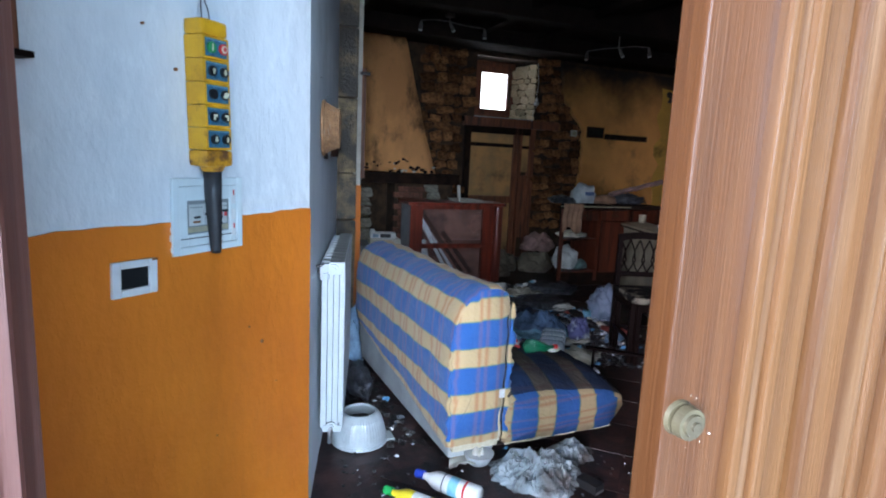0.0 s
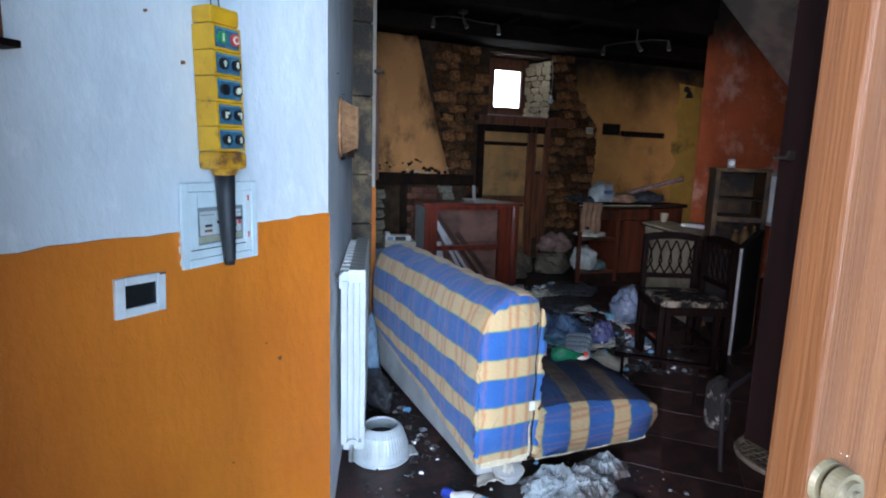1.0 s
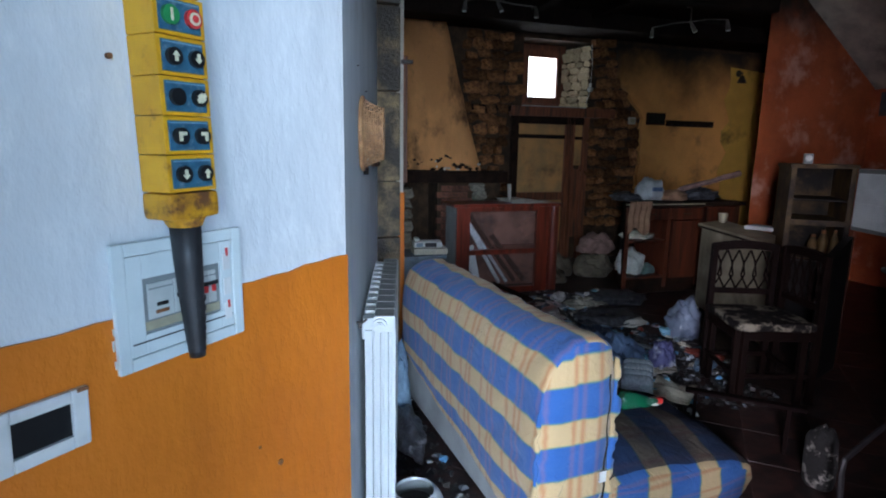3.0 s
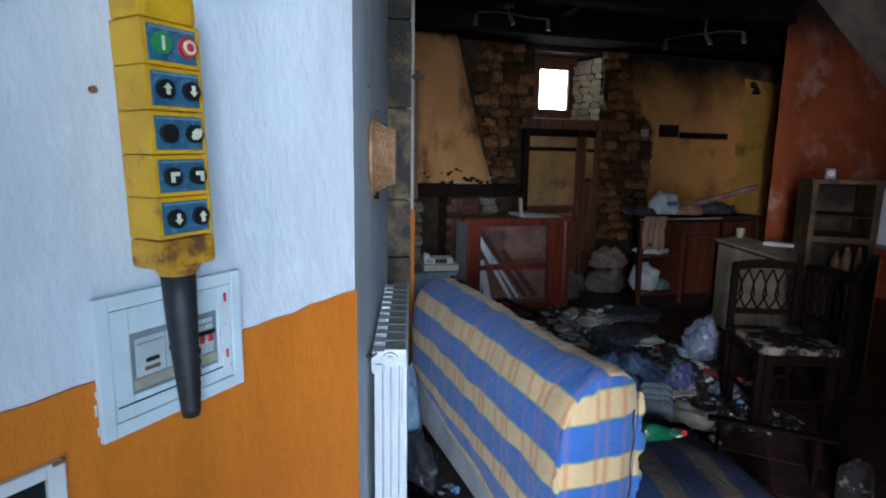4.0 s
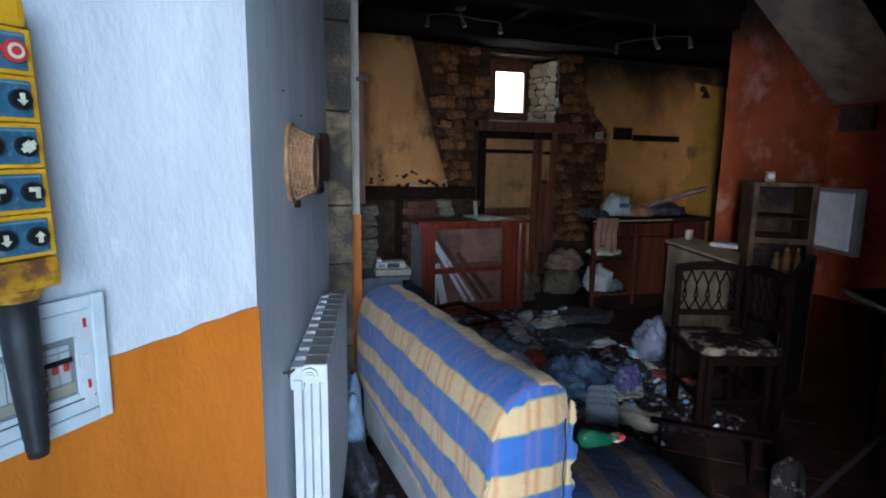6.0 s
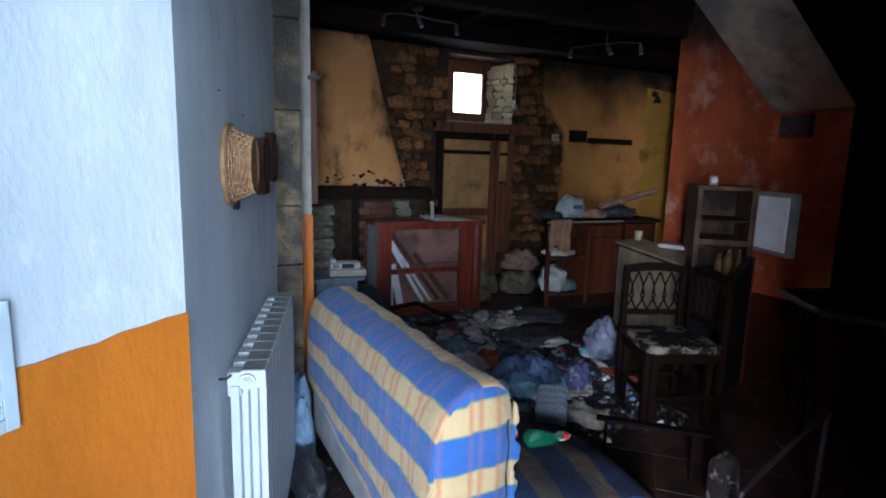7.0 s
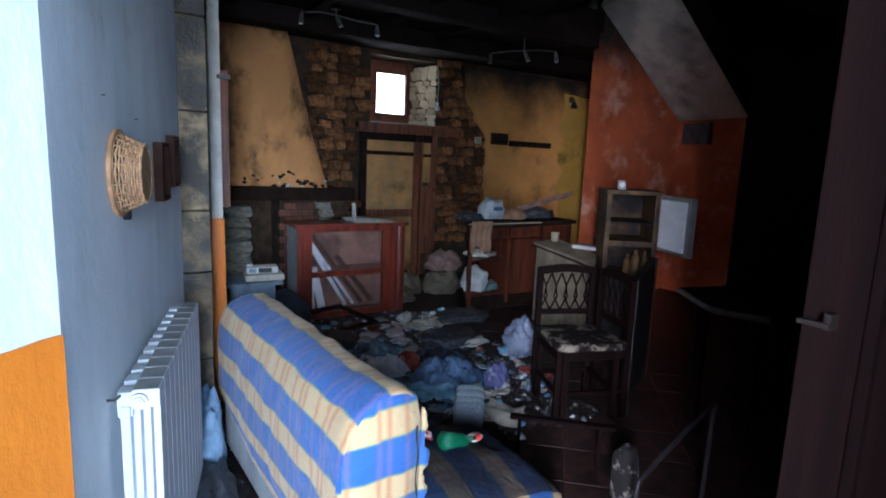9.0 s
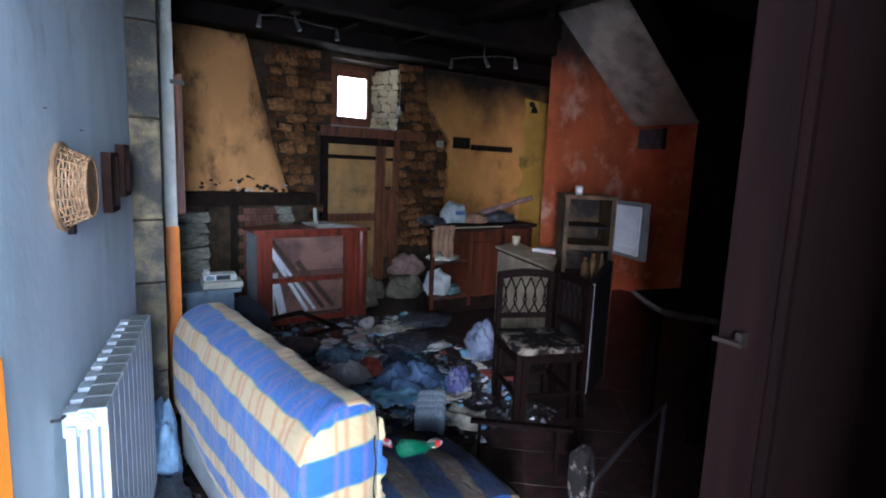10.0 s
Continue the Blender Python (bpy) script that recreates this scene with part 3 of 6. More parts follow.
for yy in (4.75, 5.9):
    add_box(bm, 0.7, yy, CEIL - 0.16, 4.55 if yy < 5.4 else 6.9, yy + 0.16, CEIL + 0.01, bevel=0.015)
for xx in (1.2, 1.9, 2.6, 3.3):
    add_box(bm, xx, 0.5, CEIL - 0.07, xx + 0.09, 5.9, CEIL + 0.01, bevel=0.01)
lumpy(bm, 0.008, 5)
setting("ceiling_beam", bm, ceiling_soot, "charred timber ceiling beams", "beams")

# ---- the entrance ----
jamb = setting("door_frame", rects(bmesh.new(), [(-0.245, 0.40, 0, -0.155, 0.50, 2.18), (0.99, 0.40, 0, 1.03, 0.52, 2.18), (-0.155, 0.40, 2.10, 0.99, 0.50, 2.18)]), frame_wood, "weathered reddish wooden door frame", "door frame")
part("moulding", box(-0.157, 0.425, 0, -0.140, 0.475, 2.10, bevel=0.006), frame_wood, jamb)
leaf = thing("door_leaf", pose(0.460, 0.462, 0.02), "varnished wooden door leaf with moulded panels, standing shut", "door")
leaf["kind"] = "structure"
part("stile", box(0, 0, 0, 0.105, 0.04, 2.07, bevel=0.004), stile_wood, leaf)
part("stile", box(0.43, 0, 0, 0.528, 0.04, 2.07, bevel=0.004), stile_wood, leaf)
for a, b2 in ((0, 0.16), (1.95, 2.07)):
    part("rail", box(0.105, 0.002, a, 0.43, 0.038, b2, bevel=0.004), wood, leaf)
for x0, x1, y0, y1 in ((0.100, 0.118, -0.016, 0.03), (0.118, 0.146, -0.004, 0.03), (0.146, 0.166, -0.012, 0.03), (0.369, 0.390, 0.004, 0.03), (0.390, 0.432, -0.010, 0.03)):
    part("moulding", box(x0, y0, 0.15, x1, y1, 1.96, bevel=0.005), wood, leaf)
for i in range(3):
    part("panel", box(0.168 + i * 0.067, 0.008 - 0.014 * (i % 2), 0.16, 0.232 + i * 0.067, 0.028, 1.95, bevel=0.010), wood, leaf)
bm = bmesh.new()
for r0, y0, y1 in ((0.022, -0.005, 0.0), (0.010, -0.013, -0.004), (0.0205, -0.022, -0.011), (0.014, -0.026, -0.020), (0.006, -0.029, -0.025)):
    r = bmesh.ops.create_cone(bm, cap_ends=True, segments=28, radius1=r0, radius2=r0 * 0.92, depth=y1 - y0)
    bmesh.ops.transform(bm, matrix=pose(0.024, (y0 + y1) / 2, 1.028, 90, 0, 0), verts=r["verts"])
part("knob", bm, brass, leaf, "worn brass door knob", smooth=False)
frnd = random.Random(8)
for k in range(11):
    fx, fz, w = frnd.uniform(0.030, 0.075), 0.985 + 0.07 * frnd.random(), frnd.uniform(0.0004, 0.0013)
    part("paint_fleck", lumpy(box(fx, -0.0006, fz, fx + w * 1.6, 0.001, fz + w), 0.0006, 300, k), plastic_white, leaf)
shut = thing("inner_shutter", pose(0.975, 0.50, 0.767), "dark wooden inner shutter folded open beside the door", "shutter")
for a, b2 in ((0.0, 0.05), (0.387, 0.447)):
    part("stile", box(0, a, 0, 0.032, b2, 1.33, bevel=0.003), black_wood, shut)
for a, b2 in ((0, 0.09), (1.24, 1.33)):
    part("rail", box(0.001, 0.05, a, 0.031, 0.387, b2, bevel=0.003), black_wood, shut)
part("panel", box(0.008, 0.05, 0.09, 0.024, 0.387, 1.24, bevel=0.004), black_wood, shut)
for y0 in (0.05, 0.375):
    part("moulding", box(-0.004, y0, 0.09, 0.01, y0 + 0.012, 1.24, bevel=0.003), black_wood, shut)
bm = box(-0.016, 0.412, 0.582, 0.0, 0.420, 0.600, bevel=0.002)
add_box(bm, -0.020, 0.412, 0.584, -0.013, 0.444, 0.590, bevel=0.002)
part("lever", bm, latch_m, shut, "small tarnished metal lever")

# ---- on the splayed wall (x along the wall, room on +y) ----
def tube(pts, r, seg=8, closed=False):
    """A round tube through the points."""
    bm = bmesh.new()
    rings = []
    pts = [Vector(p) for p in pts]
    for i, p in enumerate(pts):
        d = (pts[min(i + 1, len(pts) - 1)] - pts[max(i - 1, 0)]).normalized()
        a = d.orthogonal().normalized() if not rings else (last - d * last.dot(d)).normalized()
        last = a
        b2 = d.cross(a)
        rr = r[i] if isinstance(r, (list, tuple)) else r
        rings.append([bm.verts.new(p + rr * (math.cos(k * 2 * math.pi / seg) * a + math.sin(k * 2 * math.pi / seg) * b2)) for k in range(seg)])
    for u, w in zip(rings, rings[1:]):
        for k in range(seg):
            bm.faces.new((u[k], u[(k + 1) % seg], w[(k + 1) % seg], w[k]))
    bm.faces.new(rings[0][::-1]), bm.faces.new(rings[-1])
    return bm


def disc(bm, x, y0, y1, z, r, seg=18):
    """A short cylinder along y."""
    c = bmesh.ops.create_cone(bm, cap_ends=True, segments=seg, radius1=r, radius2=r, depth=abs(y1 - y0))
    bmesh.ops.transform(bm, matrix=pose(x, (y0 + y1) / 2, z, 90, 0, 0), verts=c["verts"])
    return bm


def flat(pts, y0, y1):
    return poly_slab(pts, y0, y1)


rem = thing("pendant_remote", SPLAY @ pose(0.46, 0.006, 1.295, 0, 1.5, 0), "worn yellow crane pendant control hanging on the wall", "remote control")
bx0, bx1, F = -0.041, 0.041, 0.058
for k in range(5):
    z0 = 0.040 + k * 0.0535
    part("housing_segment", box(bx0, 0, z0 + 0.0006, bx1, F, z0 + 0.0531, bevel=0.002), yellow, rem)
part("housing_top", box(bx0, 0, 0.308, bx1, F - 0.002, 0.345, bevel=0.010), yellow, rem)
part("housing_base", box(bx0 - 0.002, -0.001, 0.0, bx1 + 0.002, F + 0.002, 0.0395, bevel=0.010), yellow_rust, rem, "rust-stained yellow base")
bm = bmesh.new()
c = bmesh.ops.create_cone(bm, cap_ends=True, segments=20, radius1=0.024, radius2=0.031, depth=0.014)
bmesh.ops.translate(bm, vec=(-0.002, 0.03, -0.006), verts=c["verts"])
part("collar", bm, yellow_rust, rem)
part("cable_grip", tube([(-0.002, 0.03, -0.008), (-0.002, 0.03, -0.07), (-0.003, 0.03, -0.14), (-0.004, 0.03, -0.205), (-0.004, 0.03, -0.222)], [0.0225, 0.0205, 0.0175, 0.0135, 0.012], 18), rubber, rem, "ribbed black rubber cable grip", smooth=True)
for k in range(6):
    part("grip_rib", tube([(-0.004, 0.03, -0.125 - k * 0.016), (-0.004, 0.03, -0.131 - k * 0.016)], 0.0192 - k * 0.0011, 18), rubber, rem)


def arrow(dx, dz, ang):
    s = 0.0068
    pts = [(-0.35, -1), (0.35, -1), (0.35, 0.1), (0.85, 0.1), (0, 1), (-0.85, 0.1), (-0.35, 0.1)]
    ca, sa = math.cos(ang), math.sin(ang)
    return [(dx + s * (x * ca - y * sa), dz + s * (x * sa + y * ca)) for x, y in pts]


LOOKS = [[("arrow", math.pi), ("arrow", 0)], [("bent", 1), ("bent", -1)], [("blank", 0), ("cross", 0)], [("arrow", 0), ("arrow", math.pi)]]
for k in range(5):
    z0 = 0.040 + k * 0.0535
    pl = part("button_panel", box(-0.0330, F - 0.002, z0 + 0.006, 0.0345, F + 0.0022, z0 + 0.0475, bevel=0.001), panel_blue, rem, "scuffed blue button plate")
    part("legend_bar", box(-0.031, F + 0.002, z0 + 0.0435, 0.032, F + 0.003, z0 + 0.0455), panel_light, pl)
    for side_k, dx in ((0, 0.0185), (1, -0.0185)):       # +x lies further from the corner
        zc = z0 + 0.026
        if k == 4:
            m_b = green if side_k == 0 else red
            part("push_button", disc(bmesh.new(), dx, F, F + 0.008, zc, 0.0128), m_b, pl)
            if side_k == 0:
                part("mark", box(dx - 0.0016, F + 0.008, zc - 0.008, dx + 0.0016, F + 0.0098, zc + 0.008), cream, pl)
            else:
                part("mark", disc(bmesh.new(), dx, F + 0.008, F + 0.0098, zc, 0.0088), cream, pl)
                part("mark", disc(bmesh.new(), dx, F + 0.009, F + 0.0106, zc, 0.0052), red, pl)
            continue
        part("push_button", disc(bmesh.new(), dx, F, F + 0.009, zc, 0.0118), black_plastic, pl)
        kind, a = LOOKS[k][side_k]
        if kind == "arrow":
            part("arrow_mark", flat(arrow(dx, zc, a), F + 0.0095, F + 0.011), cream, pl)
        elif kind == "bent":
            bm = box(dx - 0.006, F + 0.0095, zc + 0.001, dx + 0.006, F + 0.011, zc + 0.006)
            add_box(bm, dx - 0.006 if a < 0 else dx + 0.001, F + 0.0093, zc - 0.007, dx - 0.001 if a < 0 else dx + 0.006, F + 0.0108, zc + 0.003)
            part("arrow_mark", bm, cream, pl)
        elif kind == "cross":
            bm = box(-0.009, F + 0.0095, -0.003, 0.009, F + 0.011, 0.003, m=pose(dx, 0, zc, 0, 35, 0))
            add_box(bm, -0.005, F + 0.0093, -0.006, 0.005, F + 0.0108, 0.006, m=pose(dx, 0, zc, 0, 35, 0))
            part("arrow_mark", bm, cream, pl)
part("wire_loop", tube([(-0.012, 0.03, 0.34), (-0.010, 0.028, 0.37), (-0.004, 0.02, 0.40), (0.0, 0.006, 0.425), (0.004, 0.02, 0.40), (0.012, 0.028, 0.37), (0.013, 0.03, 0.34)], 0.0016, 6), iron, rem, "bent hanging wire")
part("nail", disc(bmesh.new(), 0, -0.01, 0.012, 0.424, 0.005, 10), iron, rem)

pan = thing("fuse_panel", SPLAY @ pose(0.447, 0.007, 1.075) @ Matrix.Diagonal((0.95, 0.6, 0.955, 1)), "white flush electrical fuse panel with open cover", "fuse panel")
bm = bmesh.new()
W, Hh = 0.122, 0.198
for it in ((-W, 0, 0, -W + 0.020, 0.014, Hh), (W - 0.020, 0, 0, W, 0.014, Hh), (-W + 0.020, 0, 0, W - 0.020, 0.014, 0.020), (-W + 0.020, 0, Hh - 0.020, W - 0.020, 0.014, Hh)):
    add_box(bm, *it, bevel=0.003)
part("outer_frame", bm, pale_plastic, pan)
bm = bmesh.new()
for it in ((-0.101, 0, 0.021, -0.075, 0.011, 0.177), (0.075, 0, 0.021, 0.101, 0.011, 0.177), (-0.075, 0, 0.021, 0.075, 0.011, 0.052), (-0.075, 0, 0.140, 0.075, 0.011, 0.177)):
    add_box(bm, *it, bevel=0.002)
part("inner_frame", bm, pale_plastic, pan)
part("gap_line", box(-0.098, 0.010, 0.040, 0.098, 0.0118, 0.0425), black_plastic, pan)
part("back_plate", box(-0.076, -0.002, 0.052, 0.076, 0.003, 0.141), grey_plastic, pan)
part("label_strip", box(-0.072, 0.002, 0.056, 0.072, 0.005, 0.070), tan_card, pan, "yellowed label strip")
for x0, w in ((0.020, 0.046), (-0.002, 0.020), (-0.018, 0.014), (-0.034, 0.015), (-0.050, 0.015), (-0.066, 0.015)):
    br = part("breaker", box(x0, 0.002, 0.073, x0 + w, 0.007, 0.130, bevel=0.002), breaker_m, pan)
    if x0 > 0.01:
        part("toggle", box(x0 + 0.012, 0.0065, 0.092, x0 + 0.032, 0.012, 0.098, bevel=0.002), black_plastic, br)
        part("mark", box(x0 + 0.010, 0.0065, 0.080, x0 + 0.034, 0.0078, 0.086), rust, br, "small orange label")
        part("slot", box(x0 + 0.002, 0.0065, 0.120, x0 + 0.044, 0.0074, 0.1225), grey_plastic, br)
    elif x0 < -0.02:
        part("toggle", box(x0 + 0.004, 0.0065, 0.092, x0 + 0.011, 0.014, 0.104, bevel=0.002), red, br, "red toggle")
        part("slot", box(x0 + 0.001, 0.0065, 0.120, x0 + 0.014, 0.0074, 0.1225), grey_plastic, br)
    else:
        part("toggle", box(x0 + 0.004, 0.0065, 0.098, x0 + w - 0.003, 0.012, 0.106, bevel=0.002), black_plastic, br)
part("toggle_bar", box(-0.068, 0.0065, 0.104, -0.018, 0.013, 0.111, bevel=0.002), black_plastic, pan, "black bar across three breakers")
for zz in (0.055, 0.150):
    part("latch", box(-0.092, 0.010, zz, -0.087, 0.013, zz + 0.014), red, pan, "small red latch")
for zz in (0.035, 0.080, 0.125):
    part("clip", box(-0.096, 0.010, zz, -0.080, 0.0125, zz + 0.030, bevel=0.001), plastic_white, pan)

sw = thing("switch_plate", SPLAY @ pose(0.6675, 0.004, 1.0015, 0, -1.5, 0), "white wall plate with an empty black switch opening", "switch plate")
bm = bmesh.new()
for it in ((-0.057, 0, 0, -0.036, 0.010, 0.081), (0.036, 0, 0, 0.057, 0.010, 0.081), (-0.036, 0, 0, 0.036, 0.010, 0.018), (-0.036, 0, 0.064, 0.036, 0.010, 0.081)):
    add_box(bm, *it, bevel=0.003)
part("plate", bm, plastic_white, sw)
part("opening", box(-0.037, -0.003, 0.017, 0.037, 0.004, 0.065), black_plastic, sw, "dark empty switch box")
part("grime", box(-0.057, 0.0095, 0.076, -0.042, 0.0108, 0.081), rust, sw, "brownish scorch on the corner")

for u, zz, w, h in ((0.561, 1.085, 0.004, 0.012), (0.563, 1.112, 0.003, 0.016), (0.560, 1.135, 0.004, 0.010)):
    chip = thing("paint_chip", SPLAY @ pose(u, 0.006, zz), "white chipped spot in the orange paint", "paint chip", "paint chips")
    part("bare_spot", lumpy(box(0, 0, 0, w, 0.001, h), 0.001, 200), plastic_white, chip)

shelf = thing("key_cupboard", SPLAY @ pose(0.889, 0.0, 1.478), "small reddish wooden box hanging on the white wall", "wall box")
part("box_body", box(0.0, 0, 0.012, 0.05, 0.035, 0.50, bevel=0.003), red_wood, shelf)
part("base_board", box(-0.018, 0, 0, 0.055, 0.045, 0.012, bevel=0.003), dark_wood, shelf)
for u, zz, s in ((0.245, 0.77, 0.006), (0.535, 1.517, 0.004), (0.30, 0.83, 0.003), (0.62, 1.60, 0.003), (0.18, 0.62, 0.002), (0.43, 0.55, 0.002)):
    nail = thing("wall_nail", SPLAY @ pose(u, 0.004, zz), "rusty nail stub in the painted wall", "nail")
    part("nail_head", disc(bmesh.new(), 0, 0, 0.006, 0, s, 10), rust, nail)

# ---- radiator, basket and frames on the side wall (x along the wall, room on -y) ----
rad = thing("radiator", SIDE @ pose(0.285, -0.018, 0.205), "white ribbed aluminium radiator fixed to the wall", "radiator")
NS, P = 11, 0.079
dusty = mat("dusty_enamel", (0.27, 0.275, 0.265), (0.17, 0.17, 0.16), 9, 0.6, 0.1, 50, c3=(0.05, 0.045, 0.04), s3=6, t3=0.62, w3=0.10)


def plan_slab(pts, z0, z1):
    """An upright body with the outline pts on plan."""
    bm = bmesh.new()
    f = bm.faces.new([bm.verts.new((x, y, z0)) for x, y in pts])
    r = bmesh.ops.extrude_face_region(bm, geom=[f])
    bmesh.ops.translate(bm, vec=(0, 0, z1 - z0), verts=[v for v in r["geom"] if isinstance(v, bmesh.types.BMVert)])
    bmesh.ops.triangulate(bm, faces=[f for f in bm.faces if len(f.verts) > 4])
    return bm


comb = [(0.004, -0.094), (0.074, -0.094)]
for y0 in (-0.082, -0.059, -0.036):
    comb += [(0.074, y0), (0.046, y0 + 0.002), (0.046, y0 + 0.009), (0.073, y0 + 0.011)]
comb += [(0.073, -0.004), (0.005, -0.004)]
for y0 in (-0.036, -0.059, -0.082):
    comb += [(0.005, y0 + 0.011), (0.032, y0 + 0.009), (0.032, y0 + 0.002), (0.004, y0)]


def radiator_section():
    body = part("section", plan_slab(comb, 0.02, 0.672), enamel, rad)
    cap = part("top_cap", box(0.0015, -0.094, 0.668, 0.0765, -0.030, 0.716, bevel=0.006), enamel, body, "rounded head of the section")
    dust = part("dust_layer", lumpy(box(0.0045, -0.089, 0.7155, 0.0735, -0.033, 0.7178, bevel=0.001), 0.0006, 40), dusty, body, "sooty dust on the head")
    tab = part("rear_lug", box(0.014, -0.031, 0.640, 0.066, 0.006, 0.708, bevel=0.009), enamel, body, "white rounded lug towards the wall")
    foot = part("bottom_cap", box(0.002, -0.090, 0.0, 0.077, -0.012, 0.03, bevel=0.006), enamel, body)
    return body, (cap, dust, tab, foot)


first, pieces = radiator_section()
for k in range(1, NS):
    o = new("section", first.data)
    o.parent, o.location = rad, (k * P, 0, 0)
    for pc in pieces:
        q = new(pc.name.split(".")[0], pc.data)
        q.parent = o
for zz in (0.690, 0.028):
    bm = bmesh.new()
    for r0, a, b2 in ((0.021, -0.010, 0.002), (0.015, -0.017, -0.009), (0.009, -0.021, -0.016)):
        c = bmesh.ops.create_cone(bm, cap_ends=True, segments=6 if r0 == 0.015 else 20, radius1=r0, radius2=r0, depth=b2 - a)
        bmesh.ops.transform(bm, matrix=pose((a + b2) / 2, -0.048, zz, 0, 90, 0), verts=c["verts"])
    part("end_plug", bm, enamel, rad, "round threaded end plug")
part("grip_valve", tube([(-0.012, -0.048, 0.028), (-0.022, -0.047, 0.026), (-0.026, -0.045, 0.008), (-0.026, -0.045, -0.03)], 0.010, 10), chrome, rad, "dull metal valve")
for uu in (0.06, 0.80):
    part("bracket", box(uu, -0.01, 0.66, uu + 0.02, 0.045, 0.675), iron, rad)
part("wall_hook", tube([(-0.02, 0.032, 0.705), (-0.02, 0.0, 0.705), (-0.02, -0.012, 0.715)], 0.004, 6), iron, rad)

bas = thing("wicker_basket", SIDE @ pose(0.46, -0.004, 1.448), "honey-coloured wicker basket hung mouth to the wall", "basket")
bm = bmesh.new()
for k in range(11):
    f = k / 10
    r, n = 0.104 - 0.030 * f - 0.006 * math.sin(f * 3), 0.006 + 0.062 * f
    pts = []
    for i in range(49):
        a = i * 2 * math.pi / 48
        w = 0.0048 * math.cos(12 * a + math.pi * k)
        pts.append(((r + w) * math.cos(a), -n, (r + w) * math.sin(a)))
    t2 = tube(pts, 0.0028, 5)
    me = bpy.data.meshes.new("tmp")
    t2.to_mesh(me), t2.free()
    bm.from_mesh(me), bpy.data.meshes.remove(me)
part("weave", bm, wicker, bas, smooth=True)
for i in range(24):
    a = i * 2 * math.pi / 24
    part("rib", tube([(0.104 * math.cos(a), -0.004, 0.104 * math.sin(a)), (0.088 * math.cos(a), -0.037, 0.088 * math.sin(a)), (0.072 * math.cos(a), -0.070, 0.072 * math.sin(a))], 0.0025, 5), wicker, bas)
bm = bmesh.new()
disc(bm, 0, -0.062, -0.068, 0, 0.074, 24)
part("base", bm, wicker, bas)
part("rim", tube([(0.107 * math.cos(i * math.pi / 16), -0.006, 0.107 * math.sin(i * math.pi / 16)) for i in range(33)], 0.007, 7), wicker, bas, smooth=True)
part("hanging_tab", box(0.02, -0.02, -0.125, 0.05, -0.004, -0.10, bevel=0.003), dark_wood, bas)
for uu, zz, w, h in ((0.96, 1.335, 0.15, 0.205), (1.23, 1.372, 0.14, 0.20)):
    fr = thing("picture_frame", SIDE @ pose(uu, -0.004, zz), "small dark wooden picture frame on the side wall", "picture frame", "frames on the side wall")
    bm = bmesh.new()
    for it in ((0, -0.03, 0, 0.014, 0, h), (w - 0.014, -0.03, 0, w, 0, h), (0.014, -0.03, 0, w - 0.014, 0, 0.014), (0.014, -0.03, h - 0.014, w - 0.014, 0, h)):
        add_box(bm, *it, bevel=0.002)
    part("moulding", bm, brown_frame, fr)
    part("picture", box(0.013, -0.012, 0.013, w - 0.013, -0.004, h - 0.013), dark_print, fr, "sooty dark print")
for k, (uu, zz) in enumerate(((0.37, 1.635), (0.72, 1.60))):
    nail = thing("wall_nail", SIDE @ pose(uu, -0.003, zz), "tiny nail remaining in the plaster", "nail", "nails in the side wall")
    part("nail_head", disc(bmesh.new(), 0, -0.005, 0.006, 0, 0.0016, 8), iron, nail)

# ---- sofa ----
def sweep(profile, y0, y1, n, uvfun, wr, seed, trim=None):
    """A closed profile (x, z) swept along y, capped, wrinkled, with a UV map in metres."""
    bm = bmesh.new()
    uvl = bm.loops.layers.uv.new("UVMap")
    L = len(profile)
    s = [0.0]
    for i in range(L):
        a, b2 = profile[i], profile[(i + 1) % L]
        s.append(s[-1] + math.hypot(b2[0] - a[0], b2[1] - a[1]))
    rings = []
    for j in range(n + 1):
        y = y0 + (y1 - y0) * j / n
        inset = 0.018 if j in (0, n) else (0.005 if j in (1, n - 1) else 0.0)
        cx = sum(p[0] for p in profile) / L
        cz = sum(p[1] for p in profile) / L
        rings.append([bm.verts.new((x + (cx - x) * inset * 3, y, zz + (cz - zz) * inset * 2.2)) for x, zz in profile])
    for j in range(n):
        for i in range(L):
            f = bm.faces.new((rings[j][i], rings[j][(i + 1) % L], rings[j + 1][(i + 1) % L], rings[j + 1][i]))
            for lp, (ii, jj) in zip(f.loops, ((i, j), (i + 1, j), (i + 1, j + 1), (i, j + 1))):
                lp[uvl].uv = uvfun(s[ii], profile[ii % L], y0 + (y1 - y0) * jj / n)
    for k, ring in ((0, rings[0]), (n, rings[-1])):
        # cap as a small inner grid of fans so that it can crease
        c = Vector((sum(v.co.x for v in ring) / L, ring[0].co.y + (-0.012 if k == 0 else 0.012), sum(v.co.z for v in ring) / L))
        mid = [bm.verts.new(v.co.lerp(c, 0.45)) for v in ring]
        for m2 in mid:
            m2.co.y = c.y
        cv = bm.verts.new(c)
        for i in range(L):
            for vs2 in ((ring[i], ring[(i + 1) % L], mid[(i + 1) % L], mid[i]), (mid[i], mid[(i + 1) % L], cv)):
                f = bm.faces.new(vs2)
                for lp in f.loops:
                    lp[uvl].uv = CAP(lp.vert.co)
    for v in bm.verts:
        v.co += wr * noise.noise_vector(v.co * 7 + Vector((seed, 0, 0))) + wr * 0.5 * noise.noise_vector(v.co * 19)
    if trim:
        for v in bm.verts:
            trim(v)
    return bm


